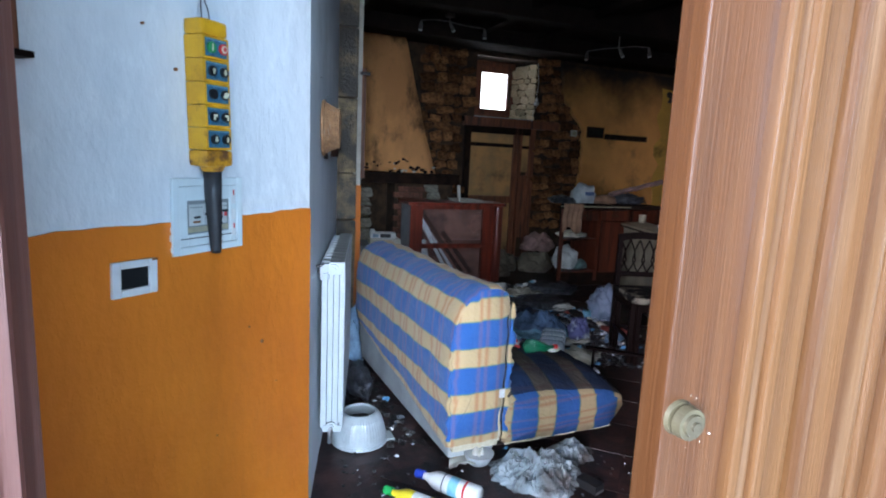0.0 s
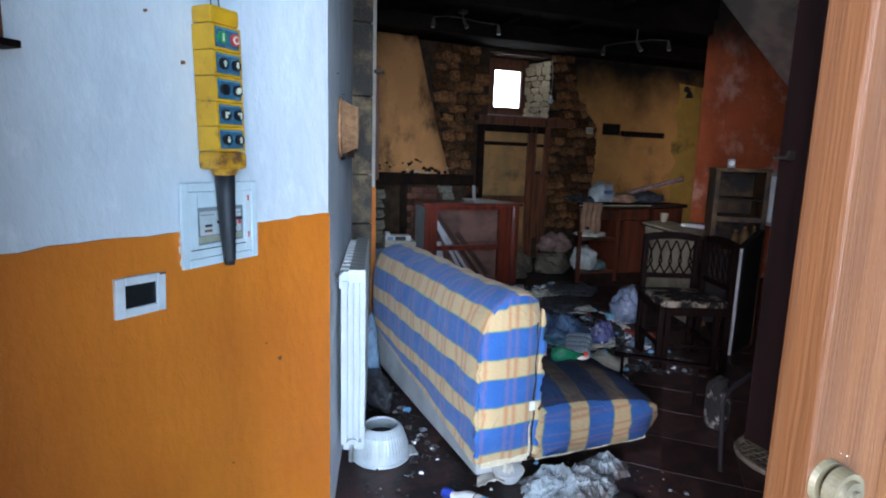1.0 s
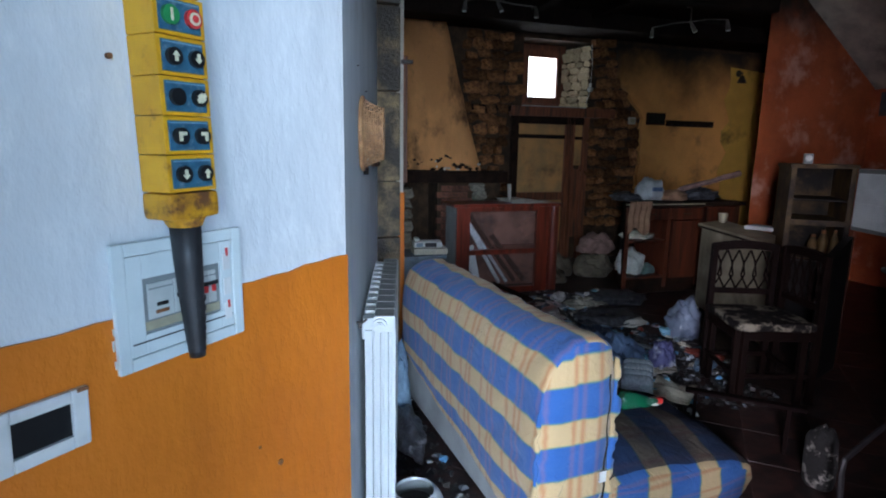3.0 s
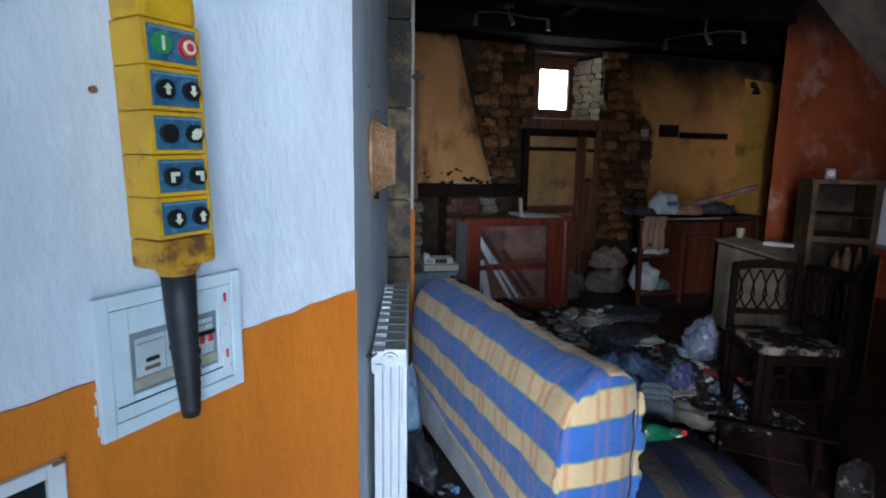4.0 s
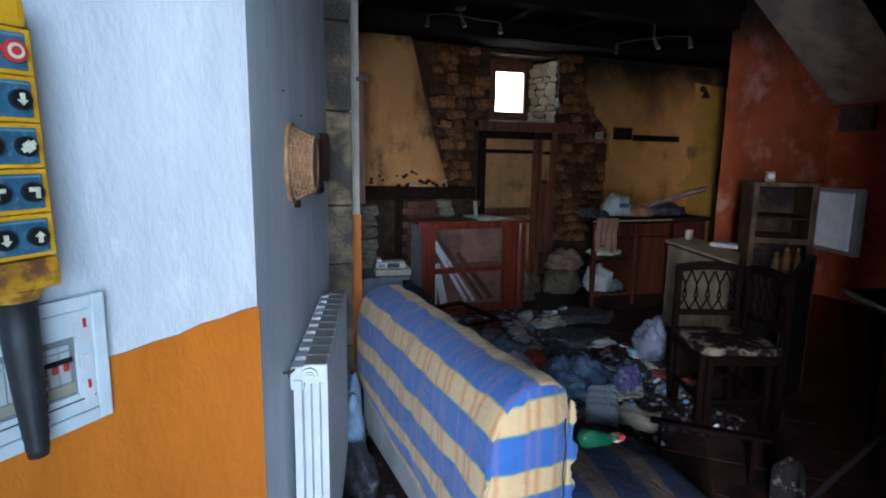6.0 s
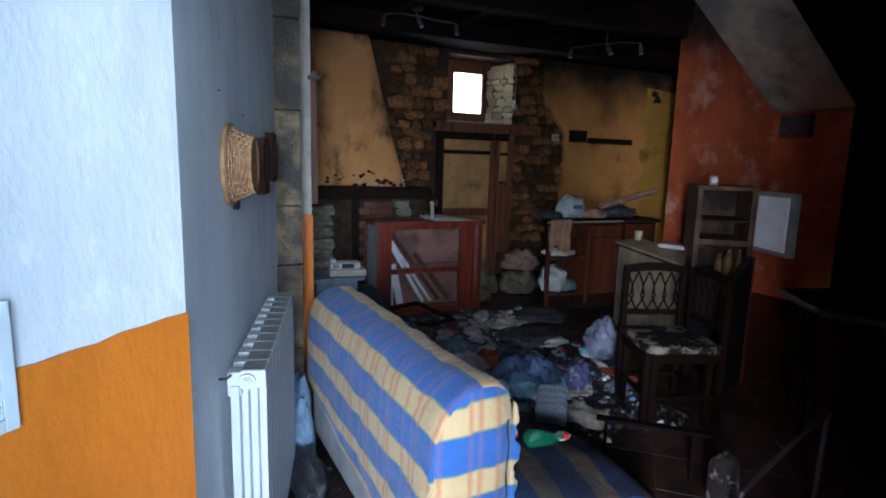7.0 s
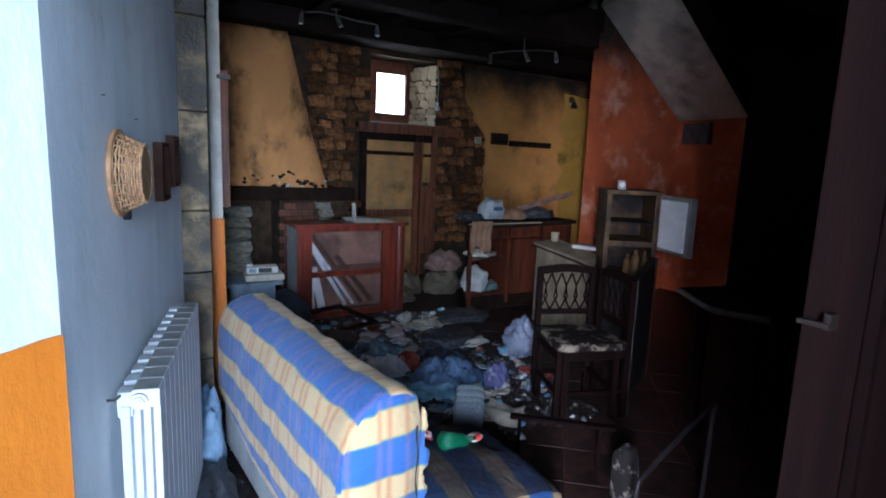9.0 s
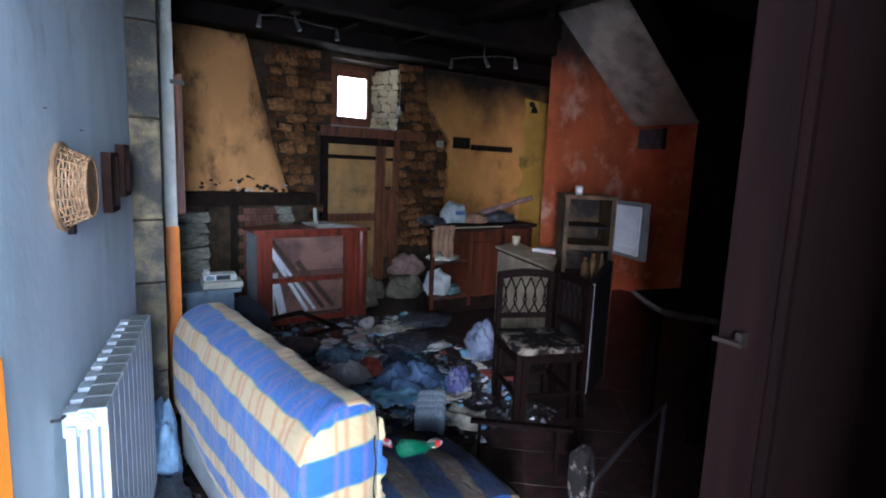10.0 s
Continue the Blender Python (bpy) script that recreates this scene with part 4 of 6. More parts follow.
def dense(pts, step):
    out = []
    for i, a in enumerate(pts):
        b2 = pts[(i + 1) % len(pts)]
        n = max(1, int(math.hypot(b2[0] - a[0], b2[1] - a[1]) / step))
        out += [(a[0] + (b2[0] - a[0]) * k / n, a[1] + (b2[1] - a[1]) * k / n) for k in range(n)]
    return out


sofa = thing("sofa", pose(0.862, 2.055, 0, 0, 0, 4), "armless sofa bed in a blue and yellow plaid cover", "sofa")
back_prof = dense([(0.0, 0.085), (-0.012, 0.30), (-0.010, 0.52), (0.002, 0.655), (0.028, 0.735), (0.070, 0.775), (0.120, 0.792), (0.170, 0.798), (0.228, 0.794), (0.268, 0.766), (0.284, 0.69), (0.280, 0.42), (0.262, 0.085)], 0.024)
CAP = lambda co: (co.z, co.x)
TOPS = 0.778


def back_uv(s, p, y):
    x, zz = p
    if x < 0.13:
        return (zz + max(0.0, x - 0.03) * 0.55, y)
    return (TOPS + (x - 0.13) * 1.0 + 0.055 if zz > 0.7 else TOPS + 0.185 + (0.7 - zz), y)


def lift(v):
    if v.co.z < 0.30 and v.co.x < 0.1:
        t2 = max(0.0, min(1.0, v.co.y / 1.40))
        lowest = 0.085 + 0.165 * t2
        v.co.z = lowest + (v.co.z - 0.085) * (0.30 - lowest) / 0.215
    # the loose cover creases towards the near end and sags between its creases
    if v.co.x < 0.12 and v.co.z > 0.12:
        near = max(0.0, 1.0 - v.co.y / 0.45)
        v.co.x += 0.016 * (0.08 + near) * noise.noise(Vector((v.co.y * 5, v.co.z * 24 + v.co.y * 9, 1.0)))
        v.co.x += 0.010 * (1.0 - abs(noise.noise(Vector((v.co.y * 3.1 + v.co.z * 2.2, v.co.z * 1.4 - v.co.y, 6.0))))) ** 4
    elif v.co.z > 0.70:
        v.co.z += 0.014 * noise.noise(Vector((v.co.y * 9, v.co.x * 12, 4.0))) + 0.018 * max(0.0, 1.0 - v.co.y / 0.30)


part("backrest", sweep(back_prof, 0.0, 1.50, 76, back_uv, 0.0055, 3.0, lift), plaid_m, sofa, "plaid-covered backrest", smooth=True)
seat_prof = dense([(0.268, 0.075), (0.266, 0.36), (0.30, 0.392), (0.50, 0.380), (0.74, 0.345), (0.90, 0.305), (0.975, 0.245), (0.985, 0.195), (0.955, 0.12), (0.90, 0.055), (0.60, 0.06)], 0.03)
CAP = lambda co: (co.x * 0.854 + 0.08, co.z)


def slump(v):
    """The seat sinks towards both ends of its cushion."""
    if v.co.z > 0.10:
        near, far = max(0.0, 1.0 - (v.co.y + 0.02) / 0.26), max(0.0, (v.co.y - 0.46) / 0.20)
        v.co.z -= (v.co.z - 0.10) * (0.36 * near ** 2 + 0.5 * min(1.0, far) ** 2)


seat_ob = part("seat", sweep(seat_prof, -0.02, 0.64, 34, lambda s, p, y: (p[0] * 0.854 + 0.08, y), 0.010, 8.0, slump), plaid_grimy, sofa, "plaid-covered seat cushion, darkened on its upward faces", smooth=True)
seat_ob.data.materials.append(plaid_top)
# upward faces take the darkened plaid: ash and the top's shade in one colour
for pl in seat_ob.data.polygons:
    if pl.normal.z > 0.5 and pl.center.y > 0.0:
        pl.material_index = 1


def seam_fold(pts, r):
    """A raised fold of the cover along an edge, with the plaid running over it."""
    bm = tube(pts, r, 8)
    uvl = bm.loops.layers.uv.new("UVMap")
    for f in bm.faces:
        for lp in f.loops:
            lp[uvl].uv = (lp.vert.co.z, lp.vert.co.x + lp.vert.co.y)
    return bm


fold_pts = [(x + 0.004 * math.sin(i * 2.3), -0.004 + 0.005 * math.sin(i * 1.7), zz) for i, (x, zz) in enumerate(back_prof) if x < 0.20 and zz > 0.10 and i < len(back_prof) - 3]
part("seam_fold", seam_fold(fold_pts[:22], [(0.0085 + 0.0035 * math.sin(i * 1.9)) * min(1.0, 0.25 + (21 - i) * 0.15) for i in range(len(fold_pts[:22]))]), plaid_m, sofa)
part("zip", tube([(0.262 + 0.004 * math.sin(i * 1.3), -0.004, 0.09 + i * 0.0312) for i in range(20)], 0.0035, 6), dark_print, sofa, "dark zip beside the seam")
part("base", lumpy(box(0.012, 0.025, 0.03, 0.245, 1.44, 0.27, bevel=0.02), 0.003, 5), base_cloth, sofa, "pale grey fabric base")
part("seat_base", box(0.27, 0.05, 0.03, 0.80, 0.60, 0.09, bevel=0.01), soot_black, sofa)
part("piping", tube([(0.250 + 0.004 * math.sin(i * 1.3), 0.0, 0.09 + i * 0.0312) for i in range(20)], 0.005, 6), cream_cloth, sofa, "pale piping along the seam")
part("piping", tube([(0.28 + i * 0.031, -0.012, 0.072 - 0.0006 * i + 0.003 * math.sin(i)) for i in range(21)], 0.0045, 6), cream_cloth, sofa)
bm = bmesh.new()
uvl = bm.loops.layers.uv.new("UVMap")
strip = []
for i in range(41):
    f = i / 40
    zz, x = 0.10 + 0.64 * f, 0.262 + 0.016 * f
    w = (0.018 + 0.009 * math.sin(i * 0.9) + 0.005 * math.sin(i * 2.3)) * min(1.0, (41 - i) / 9)
    yy = 0.006 * math.sin(i * 0.7)
    strip.append([bm.verts.new(p) for p in ((x, -0.008 + yy, zz), (x + w, -0.016 - yy, zz), (x + w, -0.010 - yy, zz), (x, 0.004 + yy, zz))])
for u, w in zip(strip, strip[1:]):
    for k in range(4):
        f = bm.faces.new((u[k], u[(k + 1) % 4], w[(k + 1) % 4], w[k]))
        for lp in f.loops:
            lp[uvl].uv = (lp.vert.co.z, lp.vert.co.x)
part("cover_flange", bm, plaid_m, sofa, "wavy loose edge of the plaid cover", smooth=True)
part("care_label", box(0.232, -0.021, 0.305, 0.258, -0.016, 0.345), plastic_white, sofa, "small white care label")
part("cover_tuck", lumpy(box(0.02, 0.0, 0.070, 0.25, 0.03, 0.10, bevel=0.008), 0.006, 9), cream_cloth, sofa)
for x, y in ((0.06, 0.10), (0.70, 0.12), (0.06, 1.32), (0.70, 0.50)):
    part("foot", box(x, y, 0, x + 0.06, y + 0.06, 0.05, bevel=0.004), dark_wood, sofa)

# ---- back wall: stones, window, door ----
srnd = random.Random(5)


def stone_mesh(seed):
    bm = bmesh.new()
    r = bmesh.ops.create_cube(bm, size=1)
    bmesh.ops.bevel(bm, geom=list(bm.edges), offset=0.26, segments=2, affect="EDGES", profile=0.6)
    for v in bm.verts:
        v.co += 0.26 * noise.noise_vector(v.co * 1.5 + Vector((seed * 3.1, seed, 0)))
    me = bpy.data.meshes.new("stone")
    bmesh.ops.recalc_face_normals(bm, faces=bm.faces)
    bm.to_mesh(me), bm.free()
    return me


STONES = [stone_mesh(k) for k in range(8)]
for me in STONES:
    me.materials.append(stone)
LSTONES = [me.copy() for me in STONES]
for me in LSTONES:
    me.materials[0] = daylit_stone
PSTONES = [me.copy() for me in STONES]
for me in PSTONES:
    me.materials[0] = pier_stone


def place_stone(lib, parent, c, size, rot=(0, 0, 0)):
    o = new("stone", lib[srnd.randrange(8)])
    o.parent = parent
    o.matrix_world = pose(*c, *rot) @ Matrix.Diagonal((*size, 1))
    return o


def plaster_edge(zz):
    for (xa, za), (xb, zb) in zip(edge, edge[1:]):
        if zb <= zz <= za:
            return xa + (xb - xa) * (za - zz) / (za - zb)
    return 4.8


zz, count = 0.45, 0
while zz < 2.83:
    h = srnd.uniform(0.085, 0.135)
    xx = 2.28 + srnd.uniform(0, 0.08)
    xe = plaster_edge(min(zz + h / 2, 2.79)) - 0.03
    while xx < xe - 0.06:
        w = min(srnd.uniform(0.10, 0.25), xe - xx)
        cx, cz = xx + w / 2, zz + h / 2
        in_win = WX0 - 0.05 < cx < WX1 + 0.02 and WZ0 - 0.10 < cz < WZ1 + 0.02
        in_door = 2.93 < cx < 4.06 and cz < 1.95
        if not in_win and not in_door and count < 290:
            place_stone(STONES, back, (cx, BACK - 0.010 + srnd.uniform(-0.03, 0.015), cz + srnd.uniform(-0.018, 0.018)), (w * srnd.uniform(0.86, 1.04), 0.13, h * srnd.uniform(0.82, 1.12)), (0, srnd.uniform(-14, 14), 0))
            count += 1
        xx += w + 0.012
    zz += h + 0.008
zz = WZ0 + 0.01
while zz < WZ1 - 0.04:
    h = srnd.uniform(0.06, 0.11)
    yy = BACK + 0.0
    while yy < BACK + 0.30:
        w = srnd.uniform(0.07, 0.14)
        f = (yy + w / 2 - BACK) / 0.33
        place_stone(LSTONES, back, (WX1 + 0.012 - 0.20 * f, yy + w / 2, zz + h / 2), (0.06, w * 1.18, h * 1.03), (0, srnd.uniform(-6, 6), 31))
        yy += w + 0.008
    zz += h + 0.006

win = thing("window_1", pose(3.10, BACK + 0.33, WZ0), "small open-lit window deep in the stone wall", "window")
win["kind"] = "structure"
bm = bmesh.new()
for it in ((-0.03, 0, 0, 0.13, 0.07, 0.815), (0.69, 0, 0, 0.76, 0.07, 0.815), (0.13, 0, 0, 0.69, 0.07, 0.07), (0.13, 0, 0.745, 0.69, 0.07, 0.815)):
    add_box(bm, *it, bevel=0.006)
part("window_frame", bm, red_wood, win)
bm = bmesh.new()
for it in ((0.12, -0.03, 0.065, 0.225, 0.02, 0.74), (0.635, -0.03, 0.065, 0.700, 0.02, 0.74), (0.225, -0.03, 0.065, 0.635, 0.02, 0.150), (0.225, -0.03, 0.650, 0.635, 0.02, 0.74)):
    add_box(bm, *it, bevel=0.006)
part("sash", bm, red_wood, win, "reddish wooden sash")
part("window_sill", box(-0.0, -0.33, -0.012, 0.93, 0.0, 0.012, bevel=0.004), pale_side, win, "pale dusty sill")
part("catch", box(0.662, -0.05, 0.30, 0.676, -0.03, 0.40, bevel=0.004), brass, win)
part("fill_board", box(0.76, 0.0, 0.0, 0.94, 0.10, 0.815), mortar, win)
sky_card = setting("backdrop", box(2.0, BACK + 1.3, 1.2, 6.0, BACK + 1.32, 4.5), glow, "bright overcast sky outside the window", "backdrop")

bulb = thing("hanging_bulb", pose(3.985, BACK - 0.13, 2.21), "bare bulb on a cord by the window", "light bulb")
bm = bmesh.new()
c = bmesh.ops.create_uvsphere(bm, u_segments=14, v_segments=10, radius=0.035)
part("glass_bulb", bm, enamel, bulb, "whitish glass bulb", smooth=True)
part("socket", tube([(0, 0, 0.03), (0, 0, 0.075)], 0.016, 10), plastic_white, bulb)
part("cord", tube([(0, 0, 0.07), (0.01, 0.0, 0.3), (0.0, 0.02, 0.55)], 0.003, 5), plastic_white, bulb)
part("cord", tube([(0, 0, -0.03), (-0.03, 0.01, -0.12), (-0.05, 0.02, -0.24)], 0.003, 5), plastic_white, bulb)

lint = thing("door_lintel", pose(0, 0, 0), "heavy sooty wooden lintel below the window", "lintel")
part("beam", lumpy(box(2.93, BACK - 0.10, 1.86, 4.40, BACK + 0.02, 1.978, bevel=0.012), 0.008, 4), red_wood, lint)
part("beam", lumpy(box(2.34, BACK - 0.07, 1.905, 2.93, BACK + 0.02, 1.975, bevel=0.01), 0.008, 4), char_wood, lint)
door = thing("door_1", pose(2.96, BACK - 0.05, 0), "old wooden door with yellowed panels under the lintel", "door")
door["kind"] = "structure"
for x0, x1, m2 in ((0.0, 0.08, char_wood), (0.745, 0.815, red_wood), (0.845, 0.875, red_wood), (1.00, 1.08, red_wood)):
    part("post", box(x0, -0.03, 0, x1, 0.05, 1.86, bevel=0.006), m2, door)
part("head", box(0.08, -0.03, 1.765, 1.0, 0.05, 1.86, bevel=0.006), char_wood, door)
part("rail", box(0.08, -0.01, 1.585, 0.745, 0.04, 1.635, bevel=0.004), char_wood, door)
part("rail", box(0.08, -0.01, 0.80, 0.745, 0.04, 0.90, bevel=0.004), red_wood, door)
for z0, z1 in ((1.635, 1.765), (0.90, 1.585), (0.0, 0.80)):
    part("panel", box(0.08, 0.012, z0, 0.745, 0.03, z1, bevel=0.003), door_panel, door, "yellowed panel")
for z0, z1 in ((1.62, 1.765), (1.25, 1.58), (0.3, 1.20)):
    part("panel", box(0.875, 0.005, z0, 1.0, 0.03, z1, bevel=0.003), door_panel if z0 > 1.2 else red_wood, door)
part("rail", box(0.875, -0.012, 1.58, 1.0, 0.03, 1.62, bevel=0.003), char_wood, door)

for nm, x0, z0, x1, z1, m2, lab, cat in (("wall_switch", 4.62, 1.80, 4.72, 1.89, cream_tile, "small cream ceramic switch on the stones", "switch"),
                                     ("wall_plaque", 4.90, 1.80, 5.19, 1.96, brown_frame, "small dark plaque on the ochre plaster", "plaque"),
                                     ("utensil_rail", 5.22, 1.79, 6.00, 1.87, char_wood, "charred wooden utensil rail on the plaster", "rail")):
    o = thing(nm, pose(x0, BACK - 0.103, z0), lab, cat)
    part("board", box(0, 0, 0, x1 - x0, 0.028, z1 - z0, bevel=0.004), m2, o)
    if nm == "utensil_rail":
        for k in range(7):
            part("peg", tube([(0.06 + k * 0.11, 0, 0.02), (0.06 + k * 0.11, -0.03, 0.01), (0.06 + k * 0.11, -0.035, 0.03)], 0.004, 6), iron, o)
    else:
        part("inset", box(0.02, -0.004, 0.02, x1 - x0 - 0.02, 0.002, z1 - z0 - 0.02), tan_card if nm == "wall_switch" else dark_print, o)
o = thing("wall_lamp", pose(6.36, BACK - 0.095, 2.46), "small dark metal wall lamp on the plaster", "wall lamp")
part("mount", disc(bmesh.new(), 0, 0, 0.02, 0.08, 0.045), iron, o)
part("arm", tube([(0, 0, 0.08), (-0.02, -0.08, 0.08), (-0.04, -0.10, 0.03)], 0.008, 7), iron, o)
bm = bmesh.new()
c = bmesh.ops.create_cone(bm, cap_ends=False, segments=16, radius1=0.06, radius2=0.025, depth=0.09)
bmesh.ops.translate(bm, vec=(-0.04, -0.10, -0.01), verts=c["verts"])
part("shade", bm, iron, o)

# ---- fireplace ----
fire = thing("fireplace", pose(0, 0, 0), "plastered fireplace with a charred mantel beam and stone piers", "fireplace")
bm = bmesh.new()
N2 = 14
rings = []
for j in range(N2 + 1):
    f = j / N2
    zz = 1.19 + f * (CEIL - 1.19)
    x0, x1 = 1.20 + 0.02 * f, 2.40 - 0.36 * f ** 0.9
    y0 = 6.62 + 0.30 * f
    rings.append([bm.verts.new(p) for p in ((x0, BACK, zz), (x0, y0, zz), *((x0 + (x1 - x0) * k / 8, y0 - 0.0, zz) for k in range(1, 8)), (x1, y0, zz), (x1, BACK, zz))])
for a, b2 in zip(rings, rings[1:]):
    for i in range(len(a) - 1):
        bm.faces.new((a[i], a[i + 1], b2[i + 1], b2[i]))
bm.faces.new(rings[0][::-1])
lumpy(bm, 0.018, 3.5)
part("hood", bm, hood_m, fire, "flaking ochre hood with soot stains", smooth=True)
for k in range(34):
    fx, fz = 1.50 + 0.9 * srnd.random(), 1.20 + 0.15 * srnd.random() ** 2
    w = srnd.uniform(0.008, 0.034)
    fl = poly_slab([(fx + w * math.cos(a) * srnd.uniform(0.5, 1.2), fz + w * 0.8 * math.sin(a) * srnd.uniform(0.5, 1.2)) for a in (0, 0.9, 1.8, 2.7, 3.6, 4.5, 5.4)], -0.006, 0.02)
    bmesh.ops.translate(fl, vec=(0, 6.605 + 0.18 * (fz - 1.19), 0), verts=fl.verts)
    part("soot_flake", fl, char_wood if k % 5 else paper, fire)
part("mantel_beam", lumpy(box(1.14, 6.42, 1.055, 2.66, 6.74, 1.185, bevel=0.015), 0.010, 4), char_wood, fire, "charred mantel beam")
bm = bmesh.new()
add_box(bm, 1.05, 6.70, 0, 1.30, BACK, 1.055)
add_box(bm, 1.30, 6.98, 0, 2.60, BACK - 0.002, 1.055)
add_box(bm, 2.42, 6.55, 0, 2.62, 6.98, 1.055)
part("firebox", bm, mortar, fire)
for nm, xs in (("pier", (1.22, 1.52)),):
    pier = part("pier", box(1.20, 6.52, 0, 1.50, 6.9, 1.05), mortar, fire, "pier of rounded grey stones")
    zz = 0.0
    k = 0
    while zz < 1.0:
        h = srnd.uniform(0.085, 0.13)
        place_stone(PSTONES, pier, (1.37 + srnd.uniform(-0.01, 0.01), 6.53, zz + h / 2), (0.33, 0.22, h * 1.06))
        zz += h
bp = part("brick_pier", box(1.86, 6.565, 0, 2.42, 6.95, 1.05), mortar, fire)
bme = box(-0.5, -0.5, -0.5, 0.5, 0.5, 0.5, bevel=0.05)
bmesh.ops.recalc_face_normals(bme, faces=bme.faces)
BRICK = bpy.data.meshes.new("brick")
bme.to_mesh(BRICK), bme.free()
BRICK.materials.append(brick_m)
for j in range(14):
    for i in range(3):
        o = new("brick", BRICK)
        o.parent = bp
        o.matrix_world = pose(1.90 + i * 0.125 + (0.06 if j % 2 else 0), 6.555, 0.038 + j * 0.073, 0, 0, srnd.uniform(-2, 2)) @ Matrix.Diagonal((0.118, 0.06, 0.062, 1))
for j in range(4):
    place_stone(PSTONES, bp, (2.34 + srnd.uniform(-0.02, 0.02), 6.55, 0.72 + j * 0.095), (0.17, 0.16, 0.10))

# ---- display cabinet with broken glass ----
cab = thing("display_cabinet", pose(1.755, 5.56, 0) @ Matrix.Diagonal((1.13, 0.78, 1, 1)), "cherry-wood display cabinet with broken glass door", "cabinet")
part("top", box(-0.03, -0.03, 0.872, 1.00, 0.46, 0.905, bevel=0.008), cherry, cab)
part("side_panel", box(0, 0.03, 0.0, 0.022, 0.44, 0.872), pale_side, cab, "pale grey side")
part("side_panel", box(0.948, 0.0, 0.0, 0.970, 0.44, 0.872), cherry, cab)
part("back_panel", box(0.022, 0.425, 0.0, 0.948, 0.44, 0.872), pink_board, cab, "faded pinkish back board")
part("stile", box(0, -0.02, 0.0, 0.12, 0.03, 0.872, bevel=0.006), cherry, cab)
part("stile", box(0.75, -0.02, 0.0, 0.87, 0.03, 0.872, bevel=0.006), cherry, cab)
part("corner_post", tube([(0.925, -0.005, 0.0), (0.925, -0.005, 0.872)], 0.045, 14), cherry, cab)
for z0, z1 in ((0.0, 0.06), (0.40, 0.45), (0.83, 0.872)):
    part("rail", box(0.12, -0.015, z0, 0.75, 0.025, z1, bevel=0.005), cherry, cab)
for pts in ([(0.12, 0.45), (0.75, 0.45), (0.75, 0.62), (0.66, 0.57), (0.58, 0.66), (0.66, 0.76), (0.75, 0.78), (0.75, 0.83), (0.12, 0.83)], [(0.12, 0.06), (0.75, 0.06), (0.75, 0.40), (0.12, 0.40)]):
    g = part("glass_pane", poly_slab(pts, 0.002, 0.006), pane_glass, cab, "dirty broken glass with the room's reflection in its tint")
    g.visible_shadow = False
part("shelf", box(0.022, 0.04, 0.42, 0.948, 0.42, 0.44), cherry, cab)
bk = thing("leaning_slats", pose(1.86, 5.63, 0.0), "bundle of loose pale slats leaning inside the cabinet", "slats")
for k, (x0, tilt, L2, w, m2) in enumerate(((0.02, 3, 0.40, 0.06, white_slat), (0.09, 12, 0.40, 0.07, white_slat), (0.10, 30, 0.86, 0.035, white_slat), (0.16, 34, 0.88, 0.03, white_slat), (0.22, 36, 0.86, 0.04, char_wood), (0.30, 38, 0.60, 0.05, char_wood))):
    part("slat", box(0, -0.012, 0, w, 0.012, L2, bevel=0.003, m=pose(x0 + (0.22 if k > 1 else 0.0) + 0.03 * k, 0.012 * k, 0.08, -2, -tilt, 0)), m2, bk)
bks = thing("paper_stack", pose(2.32, 5.62, 0.906, 0, 0, 8), "loose pile of pale papers on the cabinet", "papers")
for k in range(6):
    part("sheet", box(0, -0.04, k * 0.006, 0.40 - 0.03 * k, 0.20, k * 0.006 + 0.004, m=pose(srnd.uniform(-0.02, 0.04), 0, 0, 0, 0, srnd.uniform(-12, 12))), paper, bks)
part("card", box(0, 0, 0, 0.012, 0.05, 0.15, m=pose(0.03, 0.02, 0.034, 0, -4, 0)), paper, bks, "upright pale card")

# ---- telephone on a pale bin ----
binn = thing("storage_box", pose(1.02, 4.86, 0), "pale blue plastic storage box by the fireplace", "box")
bm = bmesh.new()
vs = add_box(bm, 0.03, 0.03, 0, 0.37, 0.31, 0.52, bevel=0.02)
part("body", bm, blue_grey, binn)
part("lid", box(0.0, 0.0, 0.52, 0.42, 0.36, 0.55, bevel=0.01), blue_grey, binn)
ph = thing("telephone", pose(1.17, 4.92, 0.55, 0, 0, -6), "pale grey push-button telephone with a dark display", "telephone")
bm = bmesh.new()
add_box(bm, 0, 0, 0, 0.29, 0.20, 0.05, bevel=0.012)
part("base", bm, cream_tile, ph)
part("body", box(0.01, 0.05, 0.05, 0.25, 0.19, 0.10, bevel=0.012, m=pose(0, 0, 0)), plastic_white, ph)
part("display", box(0.10, 0.044, 0.058, 0.20, 0.052, 0.095), black_plastic, ph)
part("keypad", box(0.03, 0.044, 0.060, 0.085, 0.052, 0.092), blue_grey, ph)
part("handset", box(0.02, 0.08, 0.10, 0.06, 0.19, 0.125, bevel=0.01), plastic_white, ph)
crate = thing("dark_bag", pose(1.50, 4.95, 0), "dark sooty bag slumped beside the cabinet", "bag")
bm = bmesh.new()
bmesh.ops.create_icosphere(bm, subdivisions=3, radius=0.2)
for v in bm.verts:
    v.co = Vector((v.co.x * 0.8, v.co.y * 0.7, (v.co.z + 0.2) * 1.15))
lumpy(bm, 0.05, 6)
part("bag_body", bm, navy, crate, smooth=True)

